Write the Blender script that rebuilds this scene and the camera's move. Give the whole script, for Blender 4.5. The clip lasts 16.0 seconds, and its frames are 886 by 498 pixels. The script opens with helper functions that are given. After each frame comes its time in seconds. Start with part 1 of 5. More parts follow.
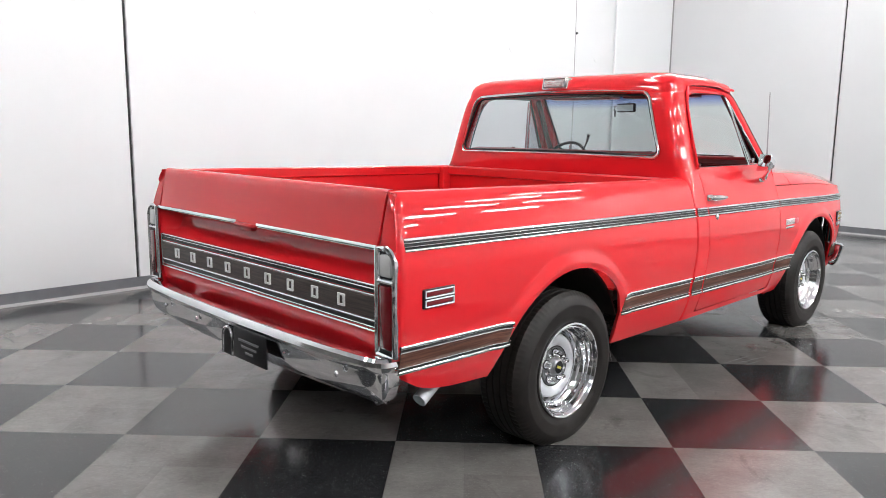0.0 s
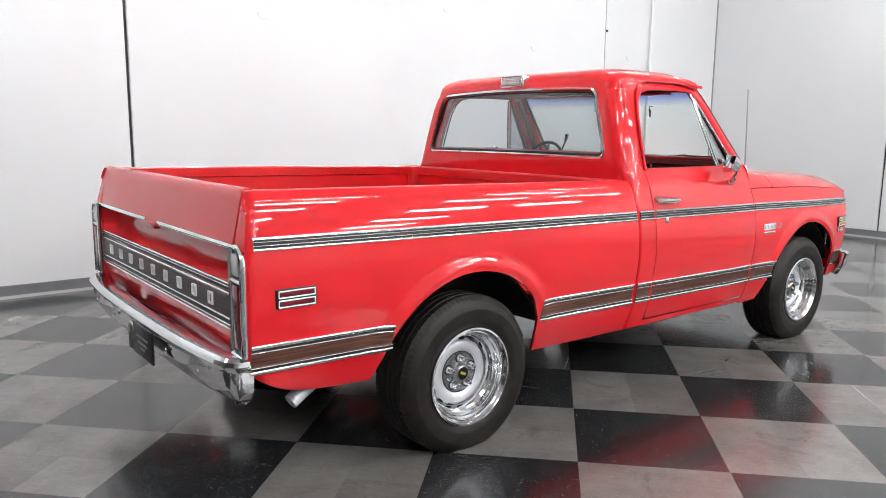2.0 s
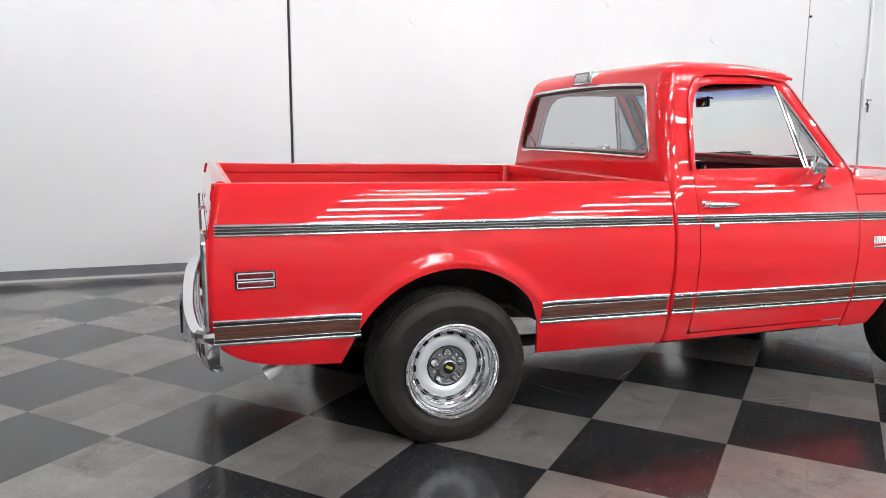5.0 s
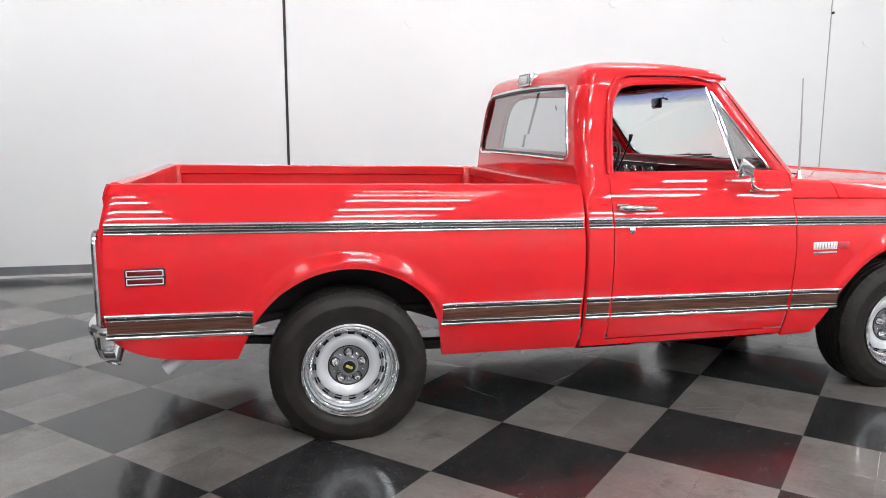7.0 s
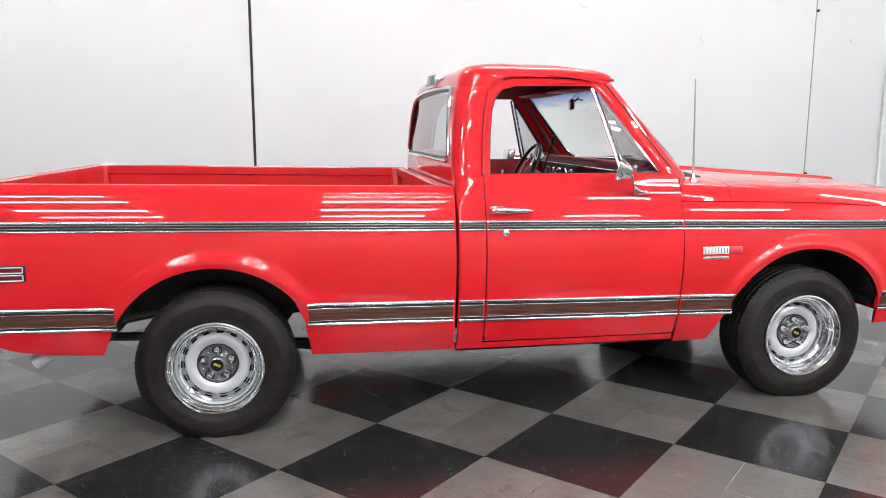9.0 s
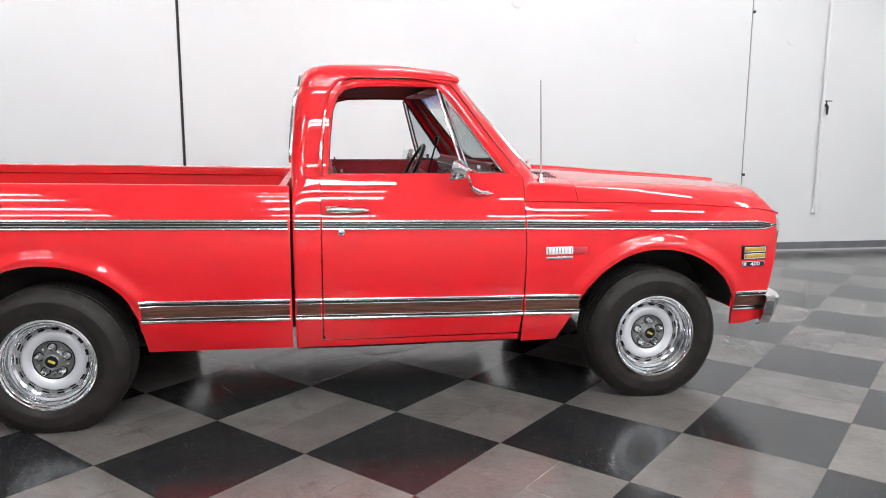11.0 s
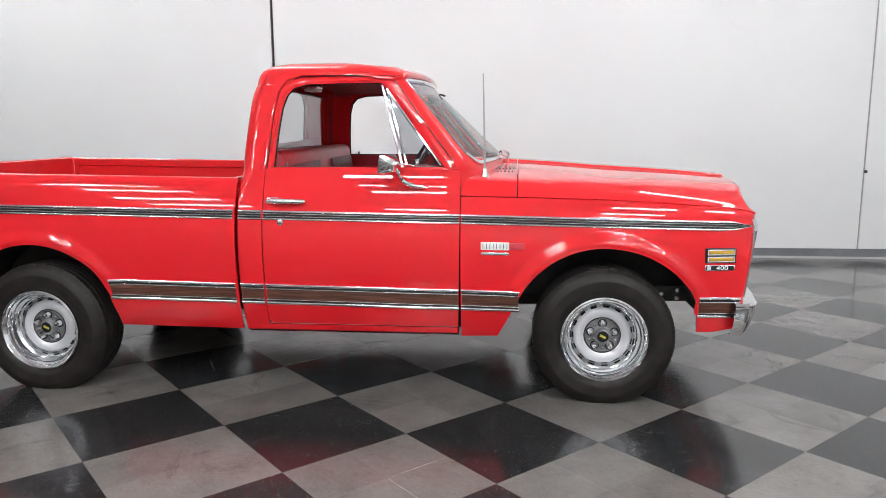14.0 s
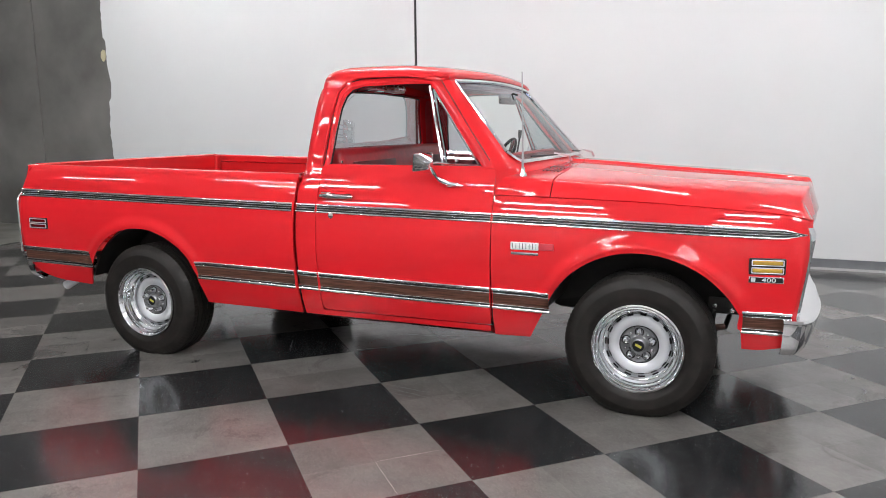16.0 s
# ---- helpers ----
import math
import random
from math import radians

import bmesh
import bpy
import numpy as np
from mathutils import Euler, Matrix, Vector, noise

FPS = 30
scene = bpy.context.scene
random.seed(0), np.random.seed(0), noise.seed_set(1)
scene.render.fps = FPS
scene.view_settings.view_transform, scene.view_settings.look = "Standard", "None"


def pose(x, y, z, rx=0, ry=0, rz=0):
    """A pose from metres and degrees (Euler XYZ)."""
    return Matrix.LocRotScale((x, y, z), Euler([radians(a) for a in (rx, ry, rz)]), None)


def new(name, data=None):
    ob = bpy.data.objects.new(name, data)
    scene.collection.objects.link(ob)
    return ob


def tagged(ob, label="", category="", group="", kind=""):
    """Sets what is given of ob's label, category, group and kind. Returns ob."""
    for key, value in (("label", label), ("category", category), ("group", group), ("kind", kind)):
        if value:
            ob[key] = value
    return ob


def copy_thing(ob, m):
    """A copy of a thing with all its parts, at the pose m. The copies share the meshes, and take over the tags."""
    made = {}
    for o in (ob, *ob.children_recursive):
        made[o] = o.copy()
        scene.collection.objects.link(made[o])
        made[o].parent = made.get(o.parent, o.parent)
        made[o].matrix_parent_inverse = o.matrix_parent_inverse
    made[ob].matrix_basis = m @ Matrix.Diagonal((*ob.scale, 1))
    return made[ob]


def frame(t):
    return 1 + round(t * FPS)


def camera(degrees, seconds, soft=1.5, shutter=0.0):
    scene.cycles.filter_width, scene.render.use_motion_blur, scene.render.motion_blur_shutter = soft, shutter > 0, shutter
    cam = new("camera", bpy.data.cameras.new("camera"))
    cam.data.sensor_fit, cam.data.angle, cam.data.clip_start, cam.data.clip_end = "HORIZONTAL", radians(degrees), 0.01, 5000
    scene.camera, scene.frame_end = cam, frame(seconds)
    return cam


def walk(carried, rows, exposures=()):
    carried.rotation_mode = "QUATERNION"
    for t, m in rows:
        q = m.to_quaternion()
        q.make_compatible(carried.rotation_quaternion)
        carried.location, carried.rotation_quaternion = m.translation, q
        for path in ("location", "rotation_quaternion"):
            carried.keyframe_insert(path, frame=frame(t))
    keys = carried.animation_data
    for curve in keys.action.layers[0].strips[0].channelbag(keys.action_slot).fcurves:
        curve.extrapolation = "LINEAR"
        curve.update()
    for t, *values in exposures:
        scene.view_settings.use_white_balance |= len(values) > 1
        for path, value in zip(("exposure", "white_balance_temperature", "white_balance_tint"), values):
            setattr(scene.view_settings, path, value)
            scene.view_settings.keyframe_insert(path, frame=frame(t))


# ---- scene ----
cam = camera(61.93, 16.0, soft=0.9)
# seconds, eye, yaw, pitch, roll
ROWS = [
    (0.0, -0.307, -0.043, 1.361, 1.98, -9.10, -0.61),
    (0.5, -0.113, -0.016, 1.362, 3.45, -9.12, -0.65),
    (1.0, 0.073, 0.016, 1.359, 4.86, -9.09, -0.57),
    (1.5, 0.266, 0.056, 1.357, 6.80, -9.03, -0.65),
    (2.0, 0.453, 0.090, 1.358, 8.20, -9.07, -0.56),
    (2.5, 0.609, 0.122, 1.354, 12.47, -9.05, -0.49),
    (3.0, 0.789, 0.141, 1.352, 16.72, -9.10, -0.45),
    (5.5, 1.704, 0.441, 1.365, 29.35, -9.25, -0.20),
    (6.0, 1.849, 0.522, 1.365, 30.37, -9.25, -0.21),
    (6.5, 2.001, 0.608, 1.370, 31.11, -9.28, -0.23),
    (7.0, 2.187, 0.710, 1.368, 33.01, -9.13, -0.08),
    (7.5, 2.344, 0.806, 1.377, 34.76, -9.20, -0.09),
    (8.0, 2.509, 0.910, 1.384, 35.89, -9.26, -0.04),
    (8.5, 2.671, 1.029, 1.384, 36.14, -9.23, -0.06),
    (9.0, 2.839, 1.152, 1.376, 36.32, -9.11, -0.13),
    (9.5, 2.996, 1.255, 1.382, 35.85, -9.17, -0.22),
    (12.0, 3.814, 1.864, 1.373, 39.83, -9.02, -0.28),
    (12.5, 3.970, 2.000, 1.371, 42.28, -9.15, -0.16),
    (13.0, 4.160, 2.170, 1.376, 44.89, -9.35, 0.07),
    (13.5, 4.306, 2.316, 1.377, 48.01, -9.45, 0.23),
    (14.0, 4.426, 2.450, 1.373, 51.86, -9.42, 0.27),
    (14.5, 4.565, 2.629, 1.369, 56.42, -9.40, 0.35),
    (15.0, 4.672, 2.788, 1.366, 59.74, -9.36, 0.38),
    (15.5, 4.809, 2.989, 1.365, 64.39, -9.34, 0.41),
    (16.0, 4.914, 3.163, 1.364, 68.17, -9.32, 0.45),
]
walk(cam, [(t, pose(x, y, z, 90 + pitch, roll, yaw)) for t, x, y, z, yaw, pitch, roll in ROWS],
     [(0.0, 0.21), (1.0, 0.21), (1.5, 0.17), (2.0, 0.11), (3.0, 0.06), (5.5, 0.02), (9.5, 0.03), (12.0, 0.0), (14.0, -0.14), (16.0, -0.20)])

# ---- world, lights, exposure ----
world = bpy.data.worlds.new("showroom_world")
scene.world = world
world.use_nodes = True
world.node_tree.nodes["Background"].inputs[0].default_value = (0.8, 0.85, 0.9, 1)
world.node_tree.nodes["Background"].inputs[1].default_value = 0.02
LAMP = 106.0  # glow of the fluorescent tubes

# The truck and the wall behind it share one heading in the tiled hall.
HEAD = 46.23
OX, OY = -0.561, 3.787
HALL = pose(OX, OY, 0, 0, 0, HEAD)


# ---- mesh helpers ----
def pchip(xs, ys):
    """Smooth curve through points, with no overshoot."""
    xs, ys = np.array(xs, float), np.array(ys, float)
    h = np.diff(xs)
    d = np.diff(ys) / h
    m = np.zeros(len(xs))
    m[0], m[-1] = d[0], d[-1]
    for i in range(1, len(xs) - 1):
        if d[i - 1] * d[i] > 0:
            w1, w2 = 2 * h[i] + h[i - 1], h[i] + 2 * h[i - 1]
            m[i] = (w1 + w2) / (w1 / d[i - 1] + w2 / d[i])

    def f(x):
        x = min(max(x, xs[0]), xs[-1])
        i = min(max(int(np.searchsorted(xs, x) - 1), 0), len(h) - 1)
        t = (x - xs[i]) / h[i]
        return float((2 * t**3 - 3 * t**2 + 1) * ys[i] + (t**3 - 2 * t**2 + t) * h[i] * m[i]
                     + (3 * t**2 - 2 * t**3) * ys[i + 1] + (t**3 - t**2) * h[i] * m[i + 1])
    return f


def smooth01(a, b, x):
    t = min(max((x - a) / (b - a), 0.0), 1.0)
    return t * t * (3 - 2 * t)


class Shape:
    """Collects vertices and faces for one mesh."""

    def __init__(self):
        self.v, self.f = [], []

    def grid(self, rows, close_u=False, close_v=False):
        base, n, m = len(self.v), len(rows), len(rows[0])
        for row in rows:
            self.v.extend(tuple(p) for p in row)
        for i in range(n if close_v else n - 1):
            for j in range(m if close_u else m - 1):
                a, b = i, (i + 1) % n
                c, d = j, (j + 1) % m
                self.f.append((base + a * m + c, base + a * m + d, base + b * m + d, base + b * m + c))
        return self

    def fan(self, loop):
        base = len(self.v)
        self.v.extend(tuple(p) for p in loop)
        self.f.append(tuple(range(base, base + len(loop))))
        return self

    def box(self, x0, x1, y0, y1, z0, z1, m=None):
        base = len(self.v)
        for z in (z0, z1):
            for x, y in ((x0, y0), (x1, y0), (x1, y1), (x0, y1)):
                p = Vector((x, y, z))
                self.v.append(tuple(m @ p) if m else tuple(p))
        self.f += [tuple(base + i for i in q) for q in ((3, 2, 1, 0), (4, 5, 6, 7), (0, 1, 5, 4), (1, 2, 6, 5), (2, 3, 7, 6), (3, 0, 4, 7))]
        return self

    def tube(self, path, radius, sides=10, caps=True, flat=1.0):
        """A round bar along a path; radius may be a number or one for each point."""
        pts = [Vector(p) for p in path]
        rows = []
        up = Vector((0, 0, 1))
        t0 = (pts[1] - pts[0]).normalized()
        if abs(t0.dot(up)) > 0.9:
            up = Vector((0, 1, 0))
        for i, p in enumerate(pts):
            t = (pts[min(i + 1, len(pts) - 1)] - pts[max(i - 1, 0)]).normalized()
            a = t.cross(up).normalized()
            b = a.cross(t).normalized()
            up = b
            r = radius[i] if isinstance(radius, (list, tuple)) else radius
            rows.append([p + a * (r * math.cos(k * math.tau / sides)) + b * (r * flat * math.sin(k * math.tau / sides)) for k in range(sides)])
        self.grid(rows, close_u=True)
        if caps:
            self.fan(list(reversed(rows[0])))
            self.fan(rows[-1])
        return self

    def revolve(self, profile, n=48, m=None, a0=0.0, a1=math.tau):
        """profile: (radius, offset along y); turned about the y axis."""
        full = abs(a1 - a0 - math.tau) < 1e-6
        rows = []
        for k in range(n if full else n + 1):
            a = a0 + (a1 - a0) * k / n
            row = [Vector((r * math.cos(a), o, r * math.sin(a))) for r, o in profile]
            rows.append([m @ p for p in row] if m else row)
        return self.grid(rows, close_v=full)


def rounded(x0, x1, y0, y1, z0, z1, r=0.01, seg=2, m=None):
    """A box with rounded edges, as a bmesh."""
    bm = bmesh.new()
    bmesh.ops.create_cube(bm, size=1.0)
    for v in bm.verts:
        v.co = Vector((x0 + (v.co.x + 0.5) * (x1 - x0), y0 + (v.co.y + 0.5) * (y1 - y0), z0 + (v.co.z + 0.5) * (z1 - z0)))
    r = min(r, 0.48 * min(x1 - x0, y1 - y0, z1 - z0))
    bmesh.ops.bevel(bm, geom=bm.edges[:], offset=r, segments=seg, profile=0.5, affect="EDGES")
    if m:
        bm.transform(m)
    return bm


def part(name, shape, material, parent=None, label="", outward=None, smooth=True, thick=0.0, sharp=40.0, weld=True):
    """Links a Shape or bmesh as one mesh object, under a thing or a part. outward: a way that most faces must look; thick: panel thickness, inwards."""
    me = bpy.data.meshes.new(name)
    if isinstance(shape, Shape):
        bm = bmesh.new()
        vs = [bm.verts.new(v) for v in shape.v]
        for f in shape.f:
            try:
                bm.faces.new([vs[i] for i in f])
            except ValueError:
                pass
    else:
        bm = shape
    if weld:
        bmesh.ops.remove_doubles(bm, verts=bm.verts[:], dist=1e-5)
    if outward is None:
        bmesh.ops.recalc_face_normals(bm, faces=bm.faces[:])
    else:
        bm.normal_update()
        s = Vector((0, 0, 0))
        for f in bm.faces:
            s += f.normal * f.calc_area()
        if s.dot(Vector(outward)) < 0:
            bmesh.ops.reverse_faces(bm, faces=bm.faces[:])
    bm.normal_update()
    if smooth:
        for f in bm.faces:
            f.smooth = True
        lim = radians(sharp)
        for e in bm.edges:
            if len(e.link_faces) == 1 or e.calc_face_angle(0.0) > lim:
                e.smooth = False
    bm.to_mesh(me)
    bm.free()
    me.materials.append(material)
    ob = new(name, me)
    if thick:
        mod = ob.modifiers.new("thickness", "SOLIDIFY")
        mod.thickness, mod.offset = thick, -1.0
    if parent is not None:
        ob.parent = parent
    if label:
        tagged(ob, label)
    return ob


# ---- materials ----
def mat(name, color, rough=0.5, metal=0.0, coat=0.0, coat_rough=0.03, spec=0.5):
    m = bpy.data.materials.new(name)
    m.use_nodes = True
    b = m.node_tree.nodes["Principled BSDF"]
    b.inputs["Base Color"].default_value = (*color, 1)
    b.inputs["Roughness"].default_value = rough
    b.inputs["Metallic"].default_value = metal
    b.inputs["Coat Weight"].default_value = coat
    b.inputs["Coat Roughness"].default_value = coat_rough
    b.inputs["Specular IOR Level"].default_value = spec
    return m


def node(m, kind, **values):
    n = m.node_tree.nodes.new(kind)
    for k, v in values.items():
        if k in n.inputs:
            n.inputs[k].default_value = v
    return n


def link(m, a, out, b, inp):
    m.node_tree.links.new(a.outputs[out], b.inputs[inp])


def bsdf(m):
    return m.node_tree.nodes["Principled BSDF"]


def ramp(m, src, out, stops):
    r = m.node_tree.nodes.new("ShaderNodeValToRGB")
    els = r.color_ramp.elements
    while len(els) < len(stops):
        els.new(0.5)
    for e, (p, c) in zip(els, stops):
        e.position = p
        e.color = (*c, 1) if len(c) == 3 else c
    link(m, src, out, r, "Fac")
    return r


def grain(m, scale, lo, hi, inp="Roughness", detail=4.0, coords="Object"):
    """Noise into one input of the surface, between lo and hi."""
    tc = node(m, "ShaderNodeTexCoord")
    n = node(m, "ShaderNodeTexNoise", Scale=scale, Detail=detail)
    link(m, tc, coords, n, "Vector")
    mr = node(m, "ShaderNodeMapRange")
    mr.inputs["From Min"].default_value, mr.inputs["From Max"].default_value = 0.3, 0.7
    mr.inputs["To Min"].default_value, mr.inputs["To Max"].default_value = lo, hi
    link(m, n, "Fac", mr, "Value")
    link(m, mr, "Result", bsdf(m), inp)
    return n


def relief(m, scale, strength, distance=0.002, detail=4.0, coords="Object"):
    tc = node(m, "ShaderNodeTexCoord")
    n = node(m, "ShaderNodeTexNoise", Scale=scale, Detail=detail)
    link(m, tc, coords, n, "Vector")
    b = node(m, "ShaderNodeBump", Strength=strength, Distance=distance)
    link(m, n, "Fac", b, "Height")
    link(m, b, "Normal", bsdf(m), "Normal")
    return n


def mottle(m, scale, a, b, detail=5.0, lo=0.35, hi=0.65, coords="Object"):
    tc = node(m, "ShaderNodeTexCoord")
    n = node(m, "ShaderNodeTexNoise", Scale=scale, Detail=detail)
    link(m, tc, coords, n, "Vector")
    r = ramp(m, n, "Fac", [(lo, a), (hi, b)])
    link(m, r, "Color", bsdf(m), "Base Color")
    return r


PAINT = mat("red_paint", (0.69, 0.015, 0.022), 0.42, 0.0, 1.0, 0.015, 0.06)
grain(PAINT, 3.0, 0.40, 0.46)
relief(PAINT, 5.0, 0.012, 0.001, 2.0)
PAINT_IN = mat("red_bed_paint", (0.60, 0.010, 0.014), 0.36, 0.0, 0.4, 0.10)
grain(PAINT_IN, 6.0, 0.30, 0.42)
CHROME = mat("chrome", (0.82, 0.83, 0.85), 0.06, 1.0)
grain(CHROME, 14.0, 0.04, 0.09)
CAP = mat("dull_chrome", (0.22, 0.222, 0.228), 0.3, 1.0)
grain(CAP, 40.0, 0.24, 0.38)
BRIGHT = mat("bright_trim", (0.88, 0.88, 0.90), 0.13, 1.0)
EMBLEM = mat("white_silver", (0.82, 0.82, 0.82), 0.3, 0.15)
grain(EMBLEM, 50.0, 0.25, 0.4)
SATIN = mat("satin_silver", (0.66, 0.67, 0.70), 0.36, 0.4)
grain(SATIN, 30.0, 0.28, 0.4)
STAINLESS = mat("stainless", (0.6, 0.6, 0.6), 0.22, 1.0)
grain(STAINLESS, 40.0, 0.18, 0.32)
BLACK = mat("black_trim", (0.007, 0.007, 0.008), 0.35, spec=0.35)
grain(BLACK, 20.0, 0.3, 0.42)
RUBBER = mat("tyre_rubber", (0.012, 0.0105, 0.0095), 0.55, spec=0.3)
mottle(RUBBER, 18.0, (0.0080, 0.0066, 0.0058), (0.0155, 0.0125, 0.011))
relief(RUBBER, 220.0, 0.15, 0.001)
UNDER = mat("black_chassis", (0.012, 0.012, 0.012), 0.6)
mottle(UNDER, 9.0, (0.008, 0.008, 0.008), (0.022, 0.02, 0.018))
WOOD = mat("woodgrain_vinyl", (0.12, 0.05, 0.03), 0.5, spec=0.3)
GATE_WOOD = mat("dark_woodgrain_panel", (0.05, 0.04, 0.036), 0.4)
for _m, _a, _b in ((WOOD, (0.05, 0.020, 0.013), (0.125, 0.052, 0.034)), (GATE_WOOD, (0.035, 0.026, 0.024), (0.085, 0.062, 0.055))):
    _tc = node(_m, "ShaderNodeTexCoord")
    _mp = node(_m, "ShaderNodeMapping")
    _mp.inputs["Scale"].default_value = (3.0, 3.0, 90.0)
    link(_m, _tc, "Object", _mp, "Vector")
    _n = node(_m, "ShaderNodeTexNoise", Scale=2.2, Detail=6.0, Distortion=0.6)
    link(_m, _mp, "Vector", _n, "Vector")
    link(_m, ramp(_m, _n, "Fac", [(0.35, _a), (0.65, _b)]), "Color", bsdf(_m), "Base Color")
RED_LENS = mat("red_lens", (0.14, 0.004, 0.008), 0.12, 0.0, 0.6)
AMBER = mat("amber_lens", (0.50, 0.31, 0.045), 0.2, 0.0, 0.5)
CLEAR_LENS = mat("clear_ribbed_lens", (0.62, 0.63, 0.62), 0.15, 0.15, 0.5)
VINYL = mat("red_vinyl", (0.42, 0.020, 0.028), 0.40, spec=0.5)
mottle(VINYL, 25.0, (0.38, 0.017, 0.024), (0.46, 0.023, 0.032))
relief(VINYL, 300.0, 0.2, 0.0008)
DARK_RED = mat("dark_red_dash", (0.12, 0.012, 0.015), 0.5)
mottle(DARK_RED, 20.0, (0.10, 0.01, 0.012), (0.15, 0.016, 0.02))
CARPET = mat("dark_carpet", (0.03, 0.012, 0.012), 0.95)
relief(CARPET, 400.0, 0.5, 0.003)
HEADLINER = mat("headliner", (0.21, 0.04, 0.042), 0.9)
relief(HEADLINER, 200.0, 0.3, 0.001)
MIRROR = mat("dim_mirror_glass", (0.42, 0.45, 0.445), 0.04, 1.0)
AERIAL = mat("aerial_steel", (0.36, 0.365, 0.37), 0.4, 0.25)
grain(AERIAL, 40.0, 0.34, 0.46)
HUB = mat("grey_hub_steel", (0.26, 0.262, 0.27), 0.32, 0.9)
grain(HUB, 40.0, 0.26, 0.4)
GOLD = mat("gold_emblem", (0.7, 0.6, 0.12), 0.3, 0.6)


def glass(name, color, rough=0.0, power=3.0):
    m = bpy.data.materials.new(name)
    m.use_nodes = True
    nt = m.node_tree
    nt.nodes.remove(nt.nodes["Principled BSDF"])
    tr = nt.nodes.new("ShaderNodeBsdfTransparent")
    tr.inputs[0].default_value = (*color, 1)
    gl = nt.nodes.new("ShaderNodeBsdfGlossy")
    gl.inputs["Roughness"].default_value = rough
    lw = nt.nodes.new("ShaderNodeLayerWeight")
    pw = nt.nodes.new("ShaderNodeMath")
    pw.operation = "POWER"
    pw.inputs[1].default_value = power
    nt.links.new(lw.outputs["Facing"], pw.inputs[0])
    fr = nt.nodes.new("ShaderNodeMapRange")
    fr.inputs["To Min"].default_value, fr.inputs["To Max"].default_value = 0.06, 0.92
    nt.links.new(pw.outputs[0], fr.inputs["Value"])
    mx = nt.nodes.new("ShaderNodeMixShader")
    nt.links.new(fr.outputs[0], mx.inputs[0])
    nt.links.new(tr.outputs[0], mx.inputs[1])
    nt.links.new(gl.outputs[0], mx.inputs[2])
    nt.links.new(mx.outputs[0], nt.nodes["Material Output"].inputs[0])
    return m


GLASS = glass("tinted_glass", (0.90, 0.96, 0.94), power=5.0)
GLASS_REAR = glass("smoked_glass", (0.58, 0.61, 0.63), power=2.0)
BLUE_BAND = glass("blue_shade_band", (0.3, 0.36, 0.6))
_tc = node(BLUE_BAND, "ShaderNodeTexCoord")
_sep = node(BLUE_BAND, "ShaderNodeSeparateXYZ")
link(BLUE_BAND, _tc, "Object", _sep, "Vector")
_mr = node(BLUE_BAND, "ShaderNodeMapRange")
_mr.inputs["From Min"].default_value, _mr.inputs["From Max"].default_value = 1.53, 1.625
link(BLUE_BAND, _sep, "Z", _mr, "Value")
_rp = ramp(BLUE_BAND, _mr, "Result", [(0.0, (0.885, 0.95, 0.925)), (0.40, (0.46, 0.55, 0.86)), (0.72, (0.20, 0.26, 0.60)), (1.0, (0.08, 0.10, 0.22))])
link(BLUE_BAND, _rp, "Color", [n for n in BLUE_BAND.node_tree.nodes if n.bl_idname == "ShaderNodeBsdfTransparent"][0], 0)

# the hall
WALL_PAINT = mat("white_wall_paint", (0.80, 0.81, 0.82), 0.45)
mottle(WALL_PAINT, 0.9, (0.685, 0.693, 0.703), (0.71, 0.717, 0.723), 6.0)
relief(WALL_PAINT, 7.0, 0.05, 0.003, 8.0)
CONCRETE = mat("bare_concrete", (0.27, 0.265, 0.25), 0.8)
mottle(CONCRETE, 1.1, (0.108, 0.105, 0.099), (0.215, 0.208, 0.196), 9.0, 0.3, 0.7)
relief(CONCRETE, 16.0, 0.3, 0.004, 8.0)
PALE_WALL = mat("pale_grey_wall", (0.5, 0.5, 0.5), 0.6)
mottle(PALE_WALL, 1.0, (0.44, 0.44, 0.44), (0.55, 0.55, 0.55))
JOINT = mat("dark_joint_sealant", (0.03, 0.03, 0.032), 0.7)
grain(JOINT, 30.0, 0.6, 0.8)
BASE_RUBBER = mat("grey_rubber_base", (0.13, 0.135, 0.145), 0.45)
mottle(BASE_RUBBER, 5.0, (0.115, 0.12, 0.13), (0.15, 0.155, 0.165))
BASE_TOE = mat("pale_base_toe", (0.30, 0.30, 0.30), 0.4)
grain(BASE_TOE, 20.0, 0.35, 0.5)
PIPE = mat("white_painted_pipe", (0.76, 0.77, 0.78), 0.4)
grain(PIPE, 30.0, 0.3, 0.5)
RUST = mat("brown_valve", (0.10, 0.055, 0.045), 0.6)
mottle(RUST, 60.0, (0.08, 0.04, 0.035), (0.16, 0.09, 0.07))
CEIL = mat("ceiling_paint", (0.75, 0.75, 0.76), 0.8)
mottle(CEIL, 1.5, (0.70, 0.70, 0.71), (0.78, 0.78, 0.79))
LAMP_FRAME = mat("lamp_housing", (0.8, 0.8, 0.8), 0.4)
TUBE = bpy.data.materials.new("lit_tube")
TUBE.use_nodes = True
bsdf(TUBE).inputs["Base Color"].default_value = (0, 0, 0, 1)
bsdf(TUBE).inputs["Emission Color"].default_value = (0.985, 0.99, 1.0, 1)
bsdf(TUBE).inputs["Emission Strength"].default_value = LAMP


